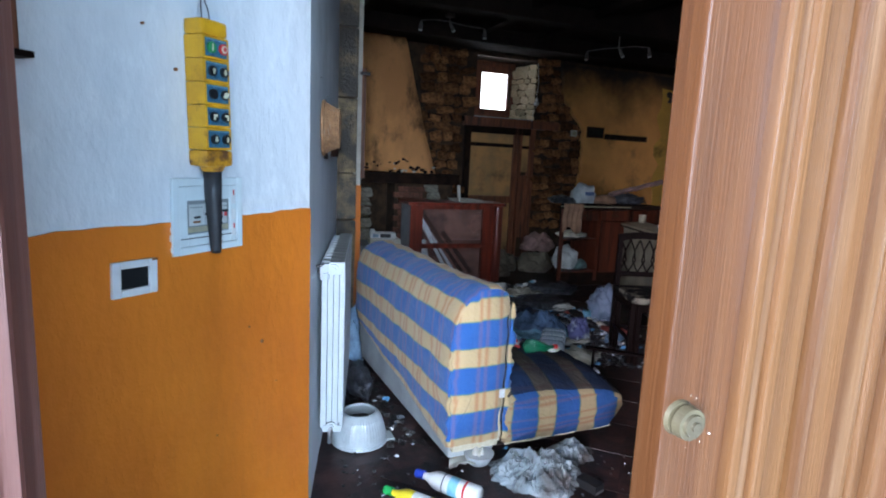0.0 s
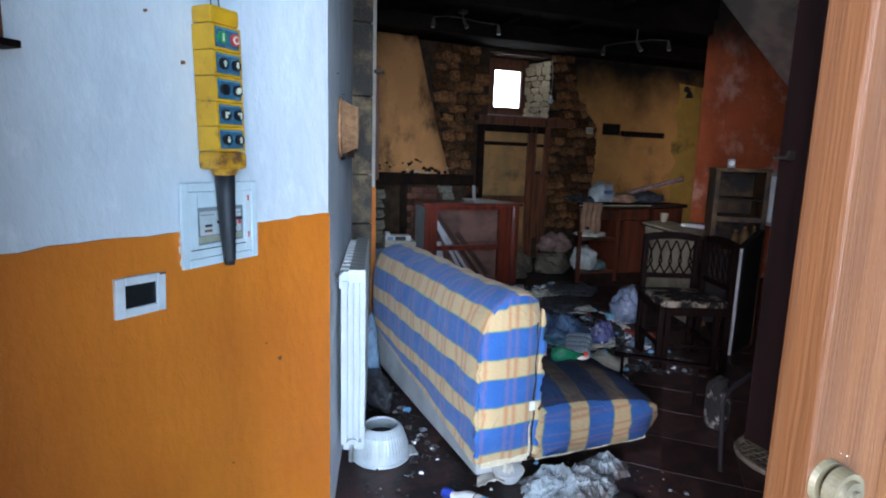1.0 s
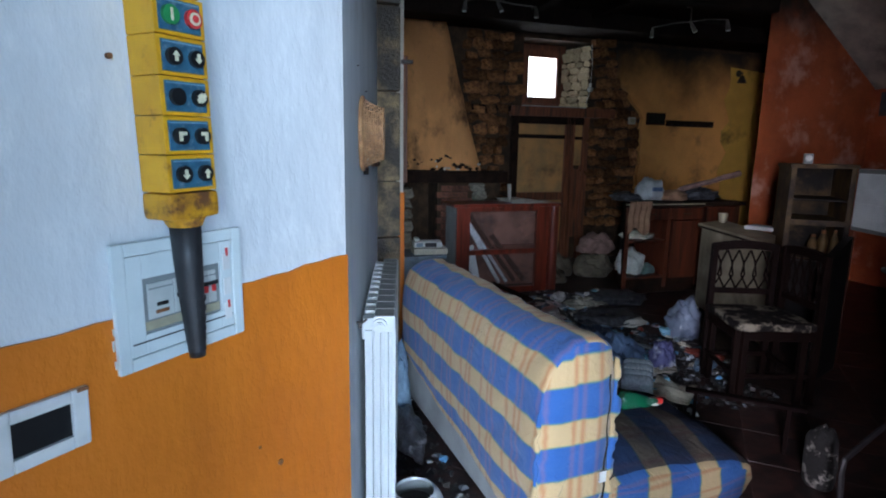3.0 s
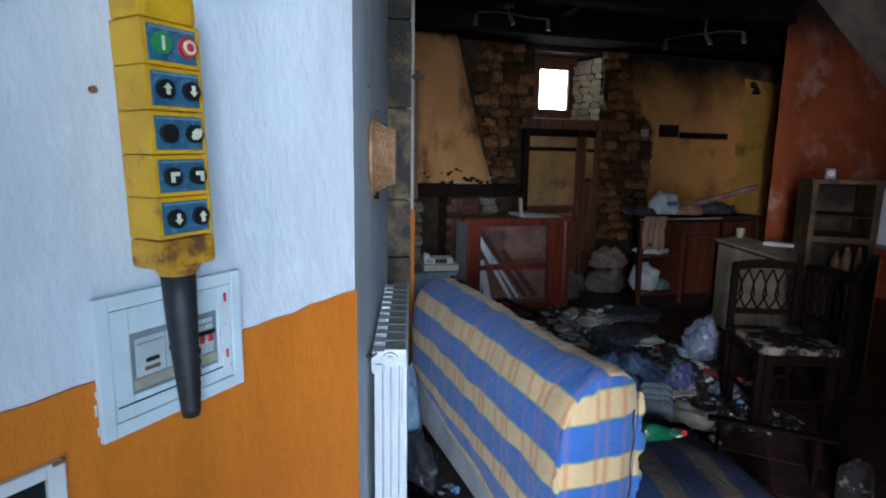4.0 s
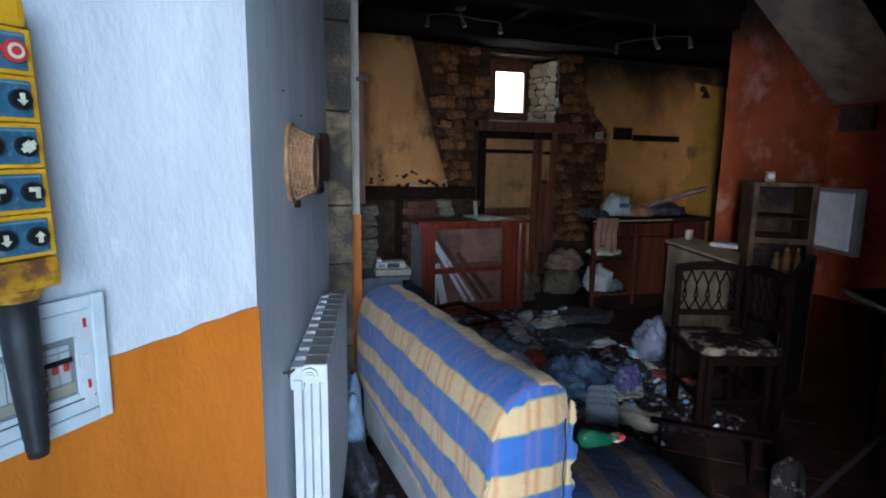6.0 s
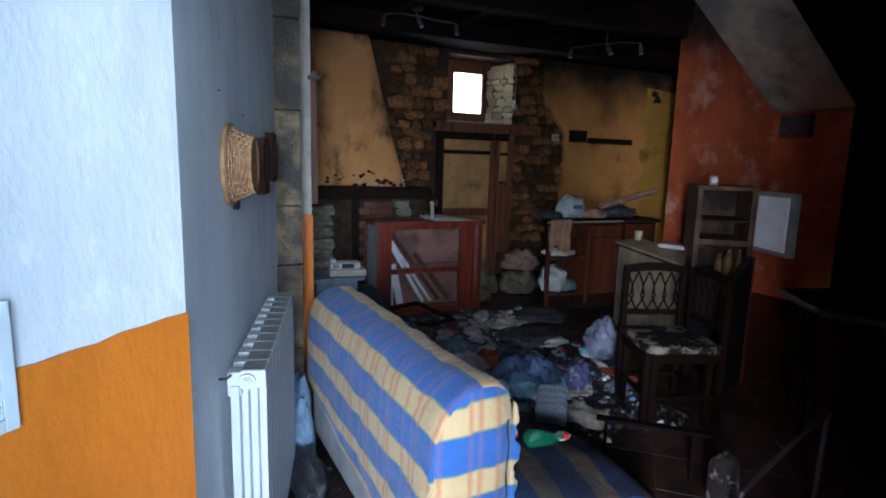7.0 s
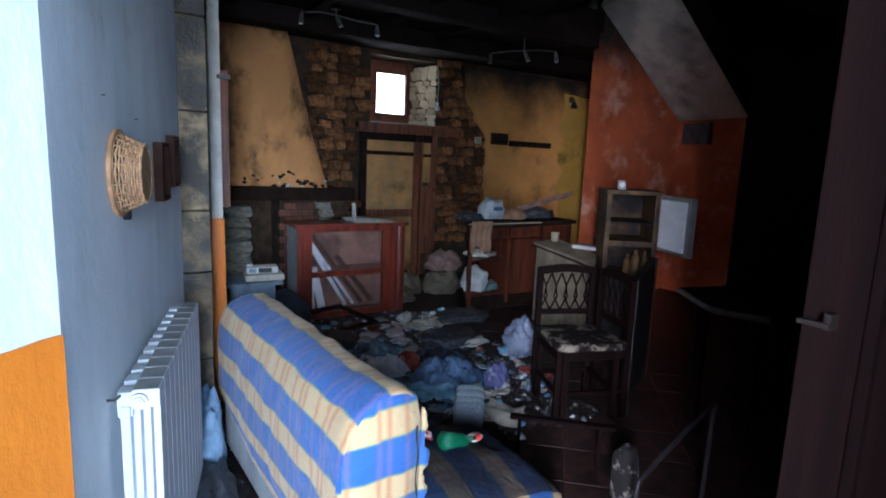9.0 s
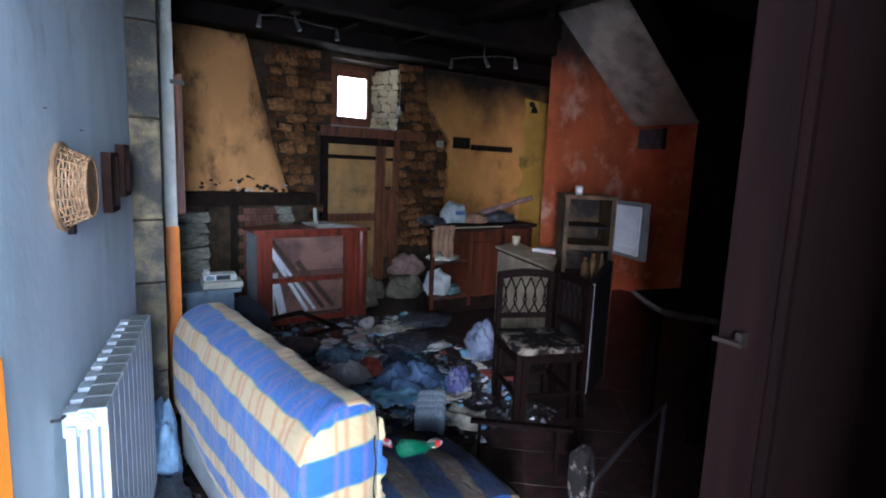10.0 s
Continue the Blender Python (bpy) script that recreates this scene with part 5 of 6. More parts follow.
# ---- kitchen unit ----
kit = thing("kitchen_base_unit", pose(3.38, 5.16, 0), "reddish wooden kitchen base unit with an open shelf", "cabinet")
part("worktop", plan_slab(((-0.04, -0.03), (1.42, -0.03), (1.42, 0.58), (0.36, 0.58)), 0.895, 0.935), char_wood, kit, "scorched dark worktop")
part("edge_strip", box(-0.04, -0.036, 0.915, 0.90, -0.029, 0.925), tan_card, kit, "pale worn edge strip")
part("stile", box(0.0, -0.004, 0.06, 0.04, 0.018, 0.895, bevel=0.003), kitchen_wood, kit)
for x0 in (0.0, 0.50, 0.90, 1.36):
    dx = 0.33 if x0 == 0 else 0.0
    # left upright in the dark wood: its side's darkness is put in the colour
    part("upright", plan_slab(((x0, 0.019), (x0 + 0.04, 0.019), (x0 + 0.04 + dx, 0.55), (x0 + dx, 0.55)), 0.06, 0.895), kitchen_wood if x0 else char_wood, kit)
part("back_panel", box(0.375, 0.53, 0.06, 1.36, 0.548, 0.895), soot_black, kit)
for x0, x1 in ((0.04, 0.48), (0.50, 0.90)):
    dr = part("drawer", box(x0, -0.018, 0.76, x1, 0.02, 0.88, bevel=0.006), kitchen_wood, kit)
    part("handle", tube([(x0 + 0.16, -0.018, 0.82), (x0 + 0.17, -0.04, 0.82), (x1 - 0.17, -0.04, 0.82), (x1 - 0.16, -0.018, 0.82)], 0.006, 6), brass, dr)
part("shelf", plan_slab(((0.042, 0.02), (0.50, 0.02), (0.50, 0.53), (0.36, 0.53)), 0.53, 0.55), kitchen_wood, kit)
part("bottom", plan_slab(((0.042, 0.02), (0.50, 0.02), (0.50, 0.53), (0.36, 0.53)), 0.16, 0.18), kitchen_wood, kit)
part("plinth", box(0.02, 0.03, 0.0, 1.38, 0.05, 0.16), char_wood, kit)
part("cupboard_door", box(0.54, -0.018, 0.16, 0.90, 0.0, 0.75, bevel=0.005), kitchen_wood, kit)
part("cupboard_door", box(0.94, -0.018, 0.16, 1.36, 0.0, 0.88, bevel=0.005), kitchen_wood, kit)

# ---- counter, fridge, dark table ----
ctr = thing("counter_unit", axes((3.80, 4.68), -0.33, -1.12), "sooted white counter unit standing across the room", "counter")
for nm, pts, z0, z1, m2, lab in (("worktop", ((0.07, -0.03), (1.25, -0.062), (0.79, 0.235), (-0.20, 0.34)), 0.765, 0.80, sooted_white, "dirty pale worktop"),
                                 ("front_panel", ((0.10, -0.008), (1.20, -0.036), (1.18, -0.016), (0.10, 0.012)), 0.05, 0.764, sooted_white, "smoke-stained pale front panel"),
                                 ("end_panel", ((0.10, 0.013), (0.125, 0.013), (-0.13, 0.31), (-0.155, 0.31)), 0.0, 0.764, sooted_white, ""),
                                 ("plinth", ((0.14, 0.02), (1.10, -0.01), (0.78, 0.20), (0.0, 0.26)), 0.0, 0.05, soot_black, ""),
                                 ("edge_strip", ((0.07, -0.036), (1.25, -0.068), (1.25, -0.0625), (0.07, -0.0305)), 0.768, 0.783, char_wood, "dark edge strip")):
    part(nm, plan_slab(pts, z0, z1), m2, ctr, lab)
FRIDGE = axes((3.668, 3.677), 0.39, -0.32)
fr = thing("fridge", FRIDGE, "scorched fridge with its upper compartment standing open", "fridge")
FW, FD = 0.40, 0.50
for x0, x1 in ((0, 0.035), (FW - 0.035, FW)):
    part("side_wall", box(x0, 0, 0.0, x1, FD, 1.35, bevel=0.006), sooted_tan, fr)
part("top", box(-0.01, -0.01, 1.325, FW + 0.01, FD, 1.355, bevel=0.006), sooted_tan, fr)
# back and two shelves use a darker colour than the shell
part("back", box(0.03, FD - 0.03, 0, FW - 0.03, FD, 1.33), dark_ochre, fr)
part("shelf", box(0.03, 0.02, 1.09, FW - 0.03, FD - 0.03, 1.105), dark_ochre, fr)
part("shelf", box(0.03, 0.0, 0.915, FW - 0.03, FD - 0.03, 0.955), sooted_tan, fr)
part("shelf", box(0.03, 0.02, 0.66, FW - 0.03, FD - 0.03, 0.675), dark_ochre, fr)
part("lower_front", box(0.0, -0.030, 0.05, FW, -0.002, 0.66, bevel=0.01), black_gloss, fr, "blackened lower front")
ud = part("upper_door", box(-0.0, -0.39, 0.90, 0.05, 0, 1.33, bevel=0.01, m=pose(FW, -0.005, 0, 0, 0, 18)), grey_plastic, fr, "open upper door with a pale liner")
part("door_liner", box(-0.018, -0.36, 0.93, -0.001, -0.03, 1.30, bevel=0.012, m=pose(FW, -0.005, 0, 0, 0, 18)), liner, ud, "pale moulded door liner")
for k in range(3):
    part("liner_rack", box(-0.026, -0.34, 0.98 + k * 0.10, -0.016, -0.05, 0.995 + k * 0.10, m=pose(FW, -0.005, 0, 0, 0, 18)), liner, ud)
for k, (x, y, r, h) in enumerate(((0.20, 0.06, 0.030, 0.17), (0.27, 0.09, 0.034, 0.20), (0.33, 0.05, 0.026, 0.21))):
    o = thing("fridge_bottle", FRIDGE @ pose(x, y, 0.676), "yellowed smoke-stained plastic bottle inside the fridge", "bottle", "bottles in the fridge")
    part("body", tube([(0, 0, 0), (0, 0, 0.006), (0, 0, h * 0.65), (0, 0, h * 0.80), (0, 0, h * 0.9)], [r * 0.9, r, r, r * 0.55, r * 0.4], 14), sooted_tan, o, smooth=True)
    part("cap", tube([(0, 0, h * 0.89), (0, 0, h)], r * 0.45, 12), rust, o)
pan_m = axes((3.30, 3.02), 0.36, 0.14)
pnl = thing("loose_appliance_door", pan_m, "blackened appliance door with a pale edge standing beside the fridge", "appliance door")
part("leaf", poly_slab([(0.006, 0), (0.37, 0), (0.37, 0.90), (0.006, 0.79)], 0.0, 0.045), black_gloss, pnl)
part("edge_strip", box(-0.020, -0.004, 0.0, 0.005, 0.049, 0.79, bevel=0.006), pale_side, pnl, "pale bluish edge strip")
part("far_strip", box(0.372, -0.004, 0.0, 0.392, 0.049, 0.90, bevel=0.006), brown_frame, pnl, "brownish far edge")
clk = thing("small_clock", axes((3.80, 3.70), 0.39, -0.32, 1.355), "tiny silver table clock on the fridge", "clock")
part("case", box(0, 0, 0, 0.06, 0.04, 0.075, bevel=0.006), grey_plastic, clk)
part("dial", disc(bmesh.new(), 0.03, -0.004, 0.002, 0.04, 0.022), plastic_white, clk)
tb = thing("dark_table", pose(0, 0, 0), "dark wooden side table with a rounded edge", "table")
bm = bmesh.new()
pts = [(3.34, 2.74), (3.16, 2.50), (3.07, 2.35), (3.09, 2.24), (3.16, 2.08), (3.9, 1.9), (4.3, 2.5)]
f = bm.faces.new([bm.verts.new((x, y, 0.765)) for x, y in pts])
r = bmesh.ops.extrude_face_region(bm, geom=[f])
bmesh.ops.translate(bm, vec=(0, 0, 0.035), verts=[v for v in r["geom"] if isinstance(v, bmesh.types.BMVert)])
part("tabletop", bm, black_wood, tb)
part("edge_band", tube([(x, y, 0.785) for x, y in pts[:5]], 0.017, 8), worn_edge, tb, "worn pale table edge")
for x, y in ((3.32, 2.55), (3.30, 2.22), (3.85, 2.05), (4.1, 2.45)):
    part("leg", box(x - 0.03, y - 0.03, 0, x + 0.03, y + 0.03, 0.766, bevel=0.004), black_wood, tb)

# ---- chairs ----
def chair():
    ch = thing("dining_chair", Matrix(), "dark wooden dining chair with lattice back and scorched seat", "chair", "dining chairs")
    for x in (-0.20, 0.165):
        part("rear_leg", box(x, -0.02, 0, x + 0.035, 0.02, 0.86, bevel=0.005), dark_wood, ch)
        part("front_leg", box(x, -0.42, 0, x + 0.035, -0.385, 0.44, bevel=0.005), dark_wood, ch)
        part("side_rail", box(x + 0.005, -0.385, 0.38, x + 0.03, -0.02, 0.44), dark_wood, ch)
        part("stretcher", box(x + 0.008, -0.385, 0.16, x + 0.028, -0.02, 0.185), dark_wood, ch)
    for y in (-0.415, -0.012):
        part("seat_rail", box(-0.165, y, 0.38, 0.165, y + 0.025, 0.44), dark_wood, ch)
    arc = [(-0.2 + 0.4 * i / 10, 0.865 + 0.022 * math.sin(math.pi * i / 10)) for i in range(11)]
    part("top_rail", poly_slab(arc + [(x, zz - 0.05) for x, zz in arc[::-1]], -0.014, 0.014), dark_wood, ch)
    part("lower_rail", box(-0.165, -0.012, 0.55, 0.165, 0.012, 0.585, bevel=0.004), dark_wood, ch)
    for k in range(5):
        for sgn in (-1, 1):
            x0 = -0.14 + k * 0.07
            part("lattice_bar", tube([(x0 - sgn * 0.035, 0.004 * sgn, 0.58), (x0 + sgn * 0.012, 0.004 * sgn, 0.67), (x0 - sgn * 0.0, 0.004 * sgn, 0.74), (x0 + sgn * 0.035, 0.004 * sgn, 0.825)], 0.006, 5), dark_wood, ch)
    bm = box(-0.205, -0.43, 0.44, 0.205, -0.015, 0.485, bevel=0.018)
    bmesh.ops.subdivide_edges(bm, edges=bm.edges, cuts=2, use_grid_fill=True)
    part("seat", lumpy(bm, 0.010, 9), seat_m, ch, "scorched pale seat pad", smooth=True)
    return ch


c1 = chair()
c1.matrix_world = axes((2.87, 3.245), 0.92, -0.36)
c2 = copy_thing(c1, axes((3.02, 2.96), -0.30, -0.95))

# ---- ceiling spots ----
for pts, heads in (([(1.811, 5.6, 2.76), (1.963, 5.6, 2.783), (2.119, 5.6, 2.783), (2.308, 5.6, 2.764), (2.516, 5.6, 2.762)], (0, 2, 4)),
                   ([(3.85, 5.62, 2.685), (3.97, 5.46, 2.70), (4.04, 5.30, 2.69), (4.13, 5.15, 2.69), (4.22, 5.02, 2.665)], (0, 2, 4))):
    sp = thing("spot_rail", pose(0, 0, 0), "wavy metal ceiling rail with three small spotlights", "spotlights", "ceiling spot rails")
    part("rail", tube(pts, 0.006, 7), sooted_chrome, sp)
    mx, my, mz = pts[2]
    part("stem", tube([(mx, my, mz), (mx, my, CEIL)], 0.008, 7), sooted_chrome, sp)
    part("canopy", tube([(mx, my, CEIL - 0.03), (mx, my, CEIL - 0.002)], 0.05, 16), sooted_chrome, sp)
    for k, h in enumerate(heads):
        x, y, zz = pts[h]
        dx, dy = ((-0.015, -0.01), (0.03, -0.04), (0.0, -0.02))[k]
        hd = part("spot_head", tube([(x, y, zz), (x + dx * 0.3, y + dy * 0.3, zz - 0.03), (x + dx, y + dy, zz - 0.10)], [0.008, 0.016, 0.022], 12), sooted_chrome, sp)
        part("lens", tube([(x + dx, y + dy, zz - 0.098), (x + dx * 1.03, y + dy * 1.03, zz - 0.103)], 0.019, 12), enamel, hd)

# ---- picture on the end wall ----
pc = thing("wall_picture", pose(6.46, 5.06, 1.86, 0, 0, -90), "small blue-grey picture on the orange wall", "picture")
part("canvas", box(0, -0.045, 0, 0.34, 0, 0.25, bevel=0.006), blue_print, pc)
part("edge", box(0.34, -0.045, -0.004, 0.365, 0.0, 0.254), black_plastic, pc)

# ---- loose things on the floor and the furniture ----
crnd = random.Random(11)


def crumple(name, at, size, material, label, category, seed, rough=0.30, scale=5.0, sub=3, group="", yaw=0.0):
    """A crumpled soft heap resting on its support."""
    scale *= 0.62
    o = thing(name, pose(*at, 0, 0, yaw), label, category, group)
    bm = bmesh.new()
    bmesh.ops.create_icosphere(bm, subdivisions=sub, radius=0.5)
    for v in bm.verts:
        d = v.co.normalized()
        k = 1 + rough * noise.noise(d * scale * 0.5 + Vector((seed, 0, 0))) + rough * 0.7 * abs(noise.noise(d * scale + Vector((0, seed, 0)))) - rough * 0.5 * abs(noise.noise(d * scale * 2.3 + Vector((0, 0, seed))))
        kx = 1 + (k - 1) * 0.45
        v.co = Vector((d.x * 0.5 * kx * size[0], d.y * 0.5 * kx * size[1], max(-0.30, d.z * 0.5 * k) * size[2]))
        v.co += 0.05 * min(size) * noise.noise_vector(d * scale * 1.6 + Vector((seed, seed, 0)))
    lo = min(v.co.z for v in bm.verts)
    for v in bm.verts:
        v.co.z -= lo
    part("folds", bm, material, o, smooth=sub > 3)
    return o


def rumple(name, at, size, material, label, category, seed, yaw=0.0, n=46, fold=7.0, soft=False):
    """A heap of crumpled film or cloth with sharp folds and a ragged outline."""
    o = thing(name, pose(*at, 0, 0, yaw), label, category)
    bm = bmesh.new()
    g = []
    for j in range(n + 1):
        row = []
        for i in range(n + 1):
            a, b2 = 2 * i / n - 1, 2 * j / n - 1
            # square to disc, so that the outline has no corners
            x, y = a * math.sqrt(1 - b2 * b2 / 2), b2 * math.sqrt(1 - a * a / 2)
            p = Vector((x * size[0], y * size[1], 0)) * fold + Vector((seed, -seed, seed * 0.3))
            edge_d = max(0.0, 1 - (x * x + y * y))
            ridge = (1 - abs(noise.noise(p * 0.6))) ** 3 + 0.35 * (1 - abs(noise.noise(p * 2.1))) ** 3 + 0.12 * (1 - abs(noise.noise(p * 4.3))) ** 3
            rag = 1 + 0.28 * noise.noise(Vector((x * 2.0 + seed, y * 2.0, seed))) + 0.12 * noise.noise(Vector((x * 7, y * 7 + seed, 0)))
            zz = size[2] * (0.55 * edge_d ** 0.6 + 0.45 * ridge * (0.25 + edge_d) - 0.12)
            row.append(bm.verts.new((x * rag * size[0] / 2, y * rag * size[1] / 2, max(0.003, zz))))
        g.append(row)
    for j in range(n):
        for i in range(n):
            bm.faces.new((g[j][i], g[j][i + 1], g[j + 1][i + 1], g[j + 1][i]))
    part("folds", bm, material, o, smooth=soft)
    return o


def sheet(name, at, size, material, label, category, seed, wave=0.03, yaw=0.0, n=16):
    """A creased flat sheet with ragged edges."""
    o = thing(name, pose(*at, 0, 0, yaw), label, category)
    bm = bmesh.new()
    g = [[bm.verts.new(((i / n - 0.5) * size[0], (j / n - 0.5) * size[1], 0)) for i in range(n + 1)] for j in range(n + 1)]
    for j in range(n):
        for i in range(n):
            bm.faces.new((g[j][i], g[j][i + 1], g[j + 1][i + 1], g[j + 1][i]))
    for v in bm.verts:
        p = v.co * 6 + Vector((seed, seed, 0))
        v.co.z = 0.004 + wave * (abs(noise.noise(p)) + 0.5 * abs(noise.noise(p * 2.3)))
        v.co += 0.03 * noise.noise_vector(v.co * 9 + Vector((0, 0, seed))) * Vector((1, 1, 0.1)).length
        v.co.z = max(0.002, v.co.z)
    r = bmesh.ops.extrude_face_region(bm, geom=list(bm.faces))
    bmesh.ops.translate(bm, vec=(0, 0, 0.004), verts=[v for v in r["geom"] if isinstance(v, bmesh.types.BMVert)])
    part("sheet", bm, material, o)
    return o


def bottle(name, m, r, L, body, cap, label, category, bands=()):
    """A bottle along local x from its cap end at the origin."""
    o = thing(name, m, label, category)
    part("body", tube([(0.035, 0, 0), (0.045, 0, 0), (0.06, 0, 0), (0.09, 0, 0), (0.11, 0, 0), (L - 0.01, 0, 0), (L, 0, 0)], [r * 0.35, r * 0.38, r * 0.45, r * 0.85, r, r, r * 0.85], 20), body, o, smooth=True)
    part("cap", tube([(0, 0, 0), (0.005, 0, 0), (0.04, 0, 0)], [r * 0.42, r * 0.5, r * 0.5], 14), cap, o)
    for a, b2, m2 in bands:
        part("label_band", tube([(a, 0, 0), (b2, 0, 0)], r * 1.012, 20), m2, o)
    return o


# by the door and the radiator
ls = thing("glass_lampshade", pose(0.545, 2.41, 0.0) @ Matrix.Diagonal((0.84, 0.84, 0.95, 1)), "ribbed white lampshade lying upside down on the floor", "lampshade")
bm = bmesh.new()
prof = [(0.155, 0.012), (0.150, 0.03), (0.145, 0.06), (0.134, 0.095), (0.120, 0.128), (0.100, 0.152), (0.088, 0.160), (0.084, 0.152), (0.096, 0.143), (0.112, 0.120), (0.127, 0.09), (0.136, 0.06)]
rings = []
for i in range(96):
    a = i * math.pi / 48
    k = 1 + (0.016 if i % 2 else 0)
    rings.append([bm.verts.new((r * (k if 1 < q < 6 else 1) * math.cos(a), r * (k if 1 < q < 6 else 1) * math.sin(a), zz)) for q, (r, zz) in enumerate(prof)])
for i in range(96):
    for q in range(len(prof) - 1):
        bm.faces.new((rings[i][q], rings[(i + 1) % 96][q], rings[(i + 1) % 96][q + 1], rings[i][q + 1]))
part("bowl", bm, milky, ls, "ribbed milky bowl")
part("flange", tube([(0.150 * math.cos(i * math.pi / 20), 0.150 * math.sin(i * math.pi / 20), 0.012) for i in range(41)], 0.010, 7), milky, ls)
part("broken_flap", lumpy(box(0.10, -0.06, 0.0, 0.19, 0.05, 0.012, bevel=0.003), 0.01, 8), milky, ls)
# near-black disc set inside the bowl's open mouth
part("inner_plate", tube([(0, 0, 0.10), (0, 0, 0.104)], 0.085, 20), soot_plaster, ls)
bottle("detergent_bottle", pose(0.70, 2.005, 0.04, 0, 0, -51), 0.038, 0.30, plastic_white, blue_cap, "white cleaning bottle with a blue cap on the floor", "bottle", ((0.14, 0.145, navy), (0.17, 0.21, label_cyan), (0.235, 0.245, red)))
bottle("lemon_bottle", pose(0.545, 1.935, 0.036, 0, 0, -50), 0.034, 0.26, lemon, green_cap, "yellow cleaning bottle with a green cap on the floor", "bottle", ((0.14, 0.21, plastic_white),))
bw = thing("white_bowl", pose(1.01, 2.055, 0.0), "small chipped white bowl under the sofa edge", "bowl")
part("bowl_wall", tube([(0, 0, 0.002), (0, 0, 0.01), (0, 0, 0.055)], [0.035, 0.045, 0.07], 20), enamel, bw)
sheet("crumpled_paper", (0.945, 2.05, 0.0), (0.14, 0.12), paper, "crumpled white paper below the sofa", "paper", 4.0, 0.10, 12)
rumple("plastic_sack", (1.22, 1.89, 0.0), (0.44, 0.32, 0.11), sack, "crumpled grey plastic sack on the floor", "plastic sack", 3.3, -25, 60, 9.0)
rumple("plastic_sack", (1.45, 2.00, 0.0), (0.26, 0.18, 0.07), sack, "smaller crumpled grey plastic sack on the floor", "plastic sack", 6.1, 10, 46, 10.0)
bx = thing("black_lighter_box", pose(1.385, 1.745, 0, 0, 0, 20), "small black plastic box on the tiles", "box")
part("case", box(-0.03, -0.05, 0, 0.03, 0.05, 0.04, bevel=0.005), black_plastic, bx)
part("metal_edge", box(-0.025, -0.054, 0.006, 0.025, -0.049, 0.014), chrome, bx)
tf = thing("folding_frame", pose(0, 0, 0), "dark metal tube frame of a fallen chair", "chair frame")
part("tube", tube([(1.96, 1.84, 0.0), (1.96, 1.87, 0.30), (1.98, 1.88, 0.345), (2.10, 1.885, 0.41), (2.25, 1.889, 0.485), (2.45, 1.90, 0.56)], 0.010, 8), dark_metal, tf)
part("tube", tube([(2.45, 1.90, 0.56), (2.48, 1.92, 0.50), (2.50, 1.94, 0.0)], 0.010, 8), dark_metal, tf)
crumple("burnt_cushion", (2.28, 2.18, 0.0), (0.10, 0.14, 0.36), burnt_patch, "upright scorched cushion with flaking pale cover", "cushion", 2.2, 0.22, 5.0, 4)
tr = thing("wicker_tray", pose(2.33, 1.80, 0.0), "round pale woven tray on the floor", "tray")
for k in range(12):
    c = -0.198 + k * 0.036
    e = math.sqrt(max(0.0, 0.21 ** 2 - c * c))
    part("strip", box(c - 0.004, -e, 0.012, c + 0.004, e, 0.018), pale_wicker, tr)
    part("strip", box(-e, c - 0.004, 0.016, e, c + 0.004, 0.022), pale_wicker, tr)
part("rim", tube([(0.215 * math.cos(i * math.pi / 16), 0.215 * math.sin(i * math.pi / 16), 0.02) for i in range(33)], 0.014, 7), pale_wicker, tr)
part("inner_disc", tube([(0, 0, 0.0), (0, 0, 0.010)], 0.20, 24), pale_wicker, tr)
# bar of a fallen chair; the two legs are added to hold it up
pk = thing("low_bench", pose(2.22, 2.54, 0, 0, 0, -42), "dark wooden chair bar on two added legs behind the sofa", "bench")
part("bench_top", lumpy(box(-0.26, -0.022, 0.232, 0.26, 0.022, 0.25, bevel=0.006), 0.004, 8), black_wood, pk)
for x in (-0.22, 0.18):
    part("leg", box(x, -0.009, 0, x + 0.018, 0.009, 0.233), black_wood, pk)

# on the seat
gb = thing("green_bottle", pose(1.375, 2.385, 0.418, 0, 4, -10), "crushed green plastic bottle with a red cap on the seat", "bottle")
bm = tube([(0.03, 0, 0), (0.04, 0, 0), (0.07, 0, 0), (0.10, 0, 0), (0.13, 0, 0), (0.165, 0, 0), (0.185, 0, 0)], [0.022, 0.036, 0.040, 0.034, 0.034, 0.016, 0.011], 16)
part("body", lumpy(bm, 0.020, 18), green_plastic, gb)
part("cap", tube([(0.183, 0, 0), (0.203, 0, 0)], 0.013, 12), red, gb, "red screw cap")
rp = thing("snack_packet", pose(1.375, 2.50, 0.395, 0, 60, 30), "torn red and white snack packet", "packet")
part("wrapper", lumpy(box(-0.035, -0.05, 0, 0.035, 0.05, 0.012, bevel=0.005), 0.008, 14), red, rp)
part("stripe", lumpy(box(-0.015, -0.052, -0.002, 0.006, 0.052, 0.014), 0.004, 14), plastic_white, rp)
crumple("tissue", (1.60, 2.42, 0.352), (0.07, 0.05, 0.04), paper, "small crumpled tissue on the seat", "tissue", 7.7, 0.4, 6, 2)

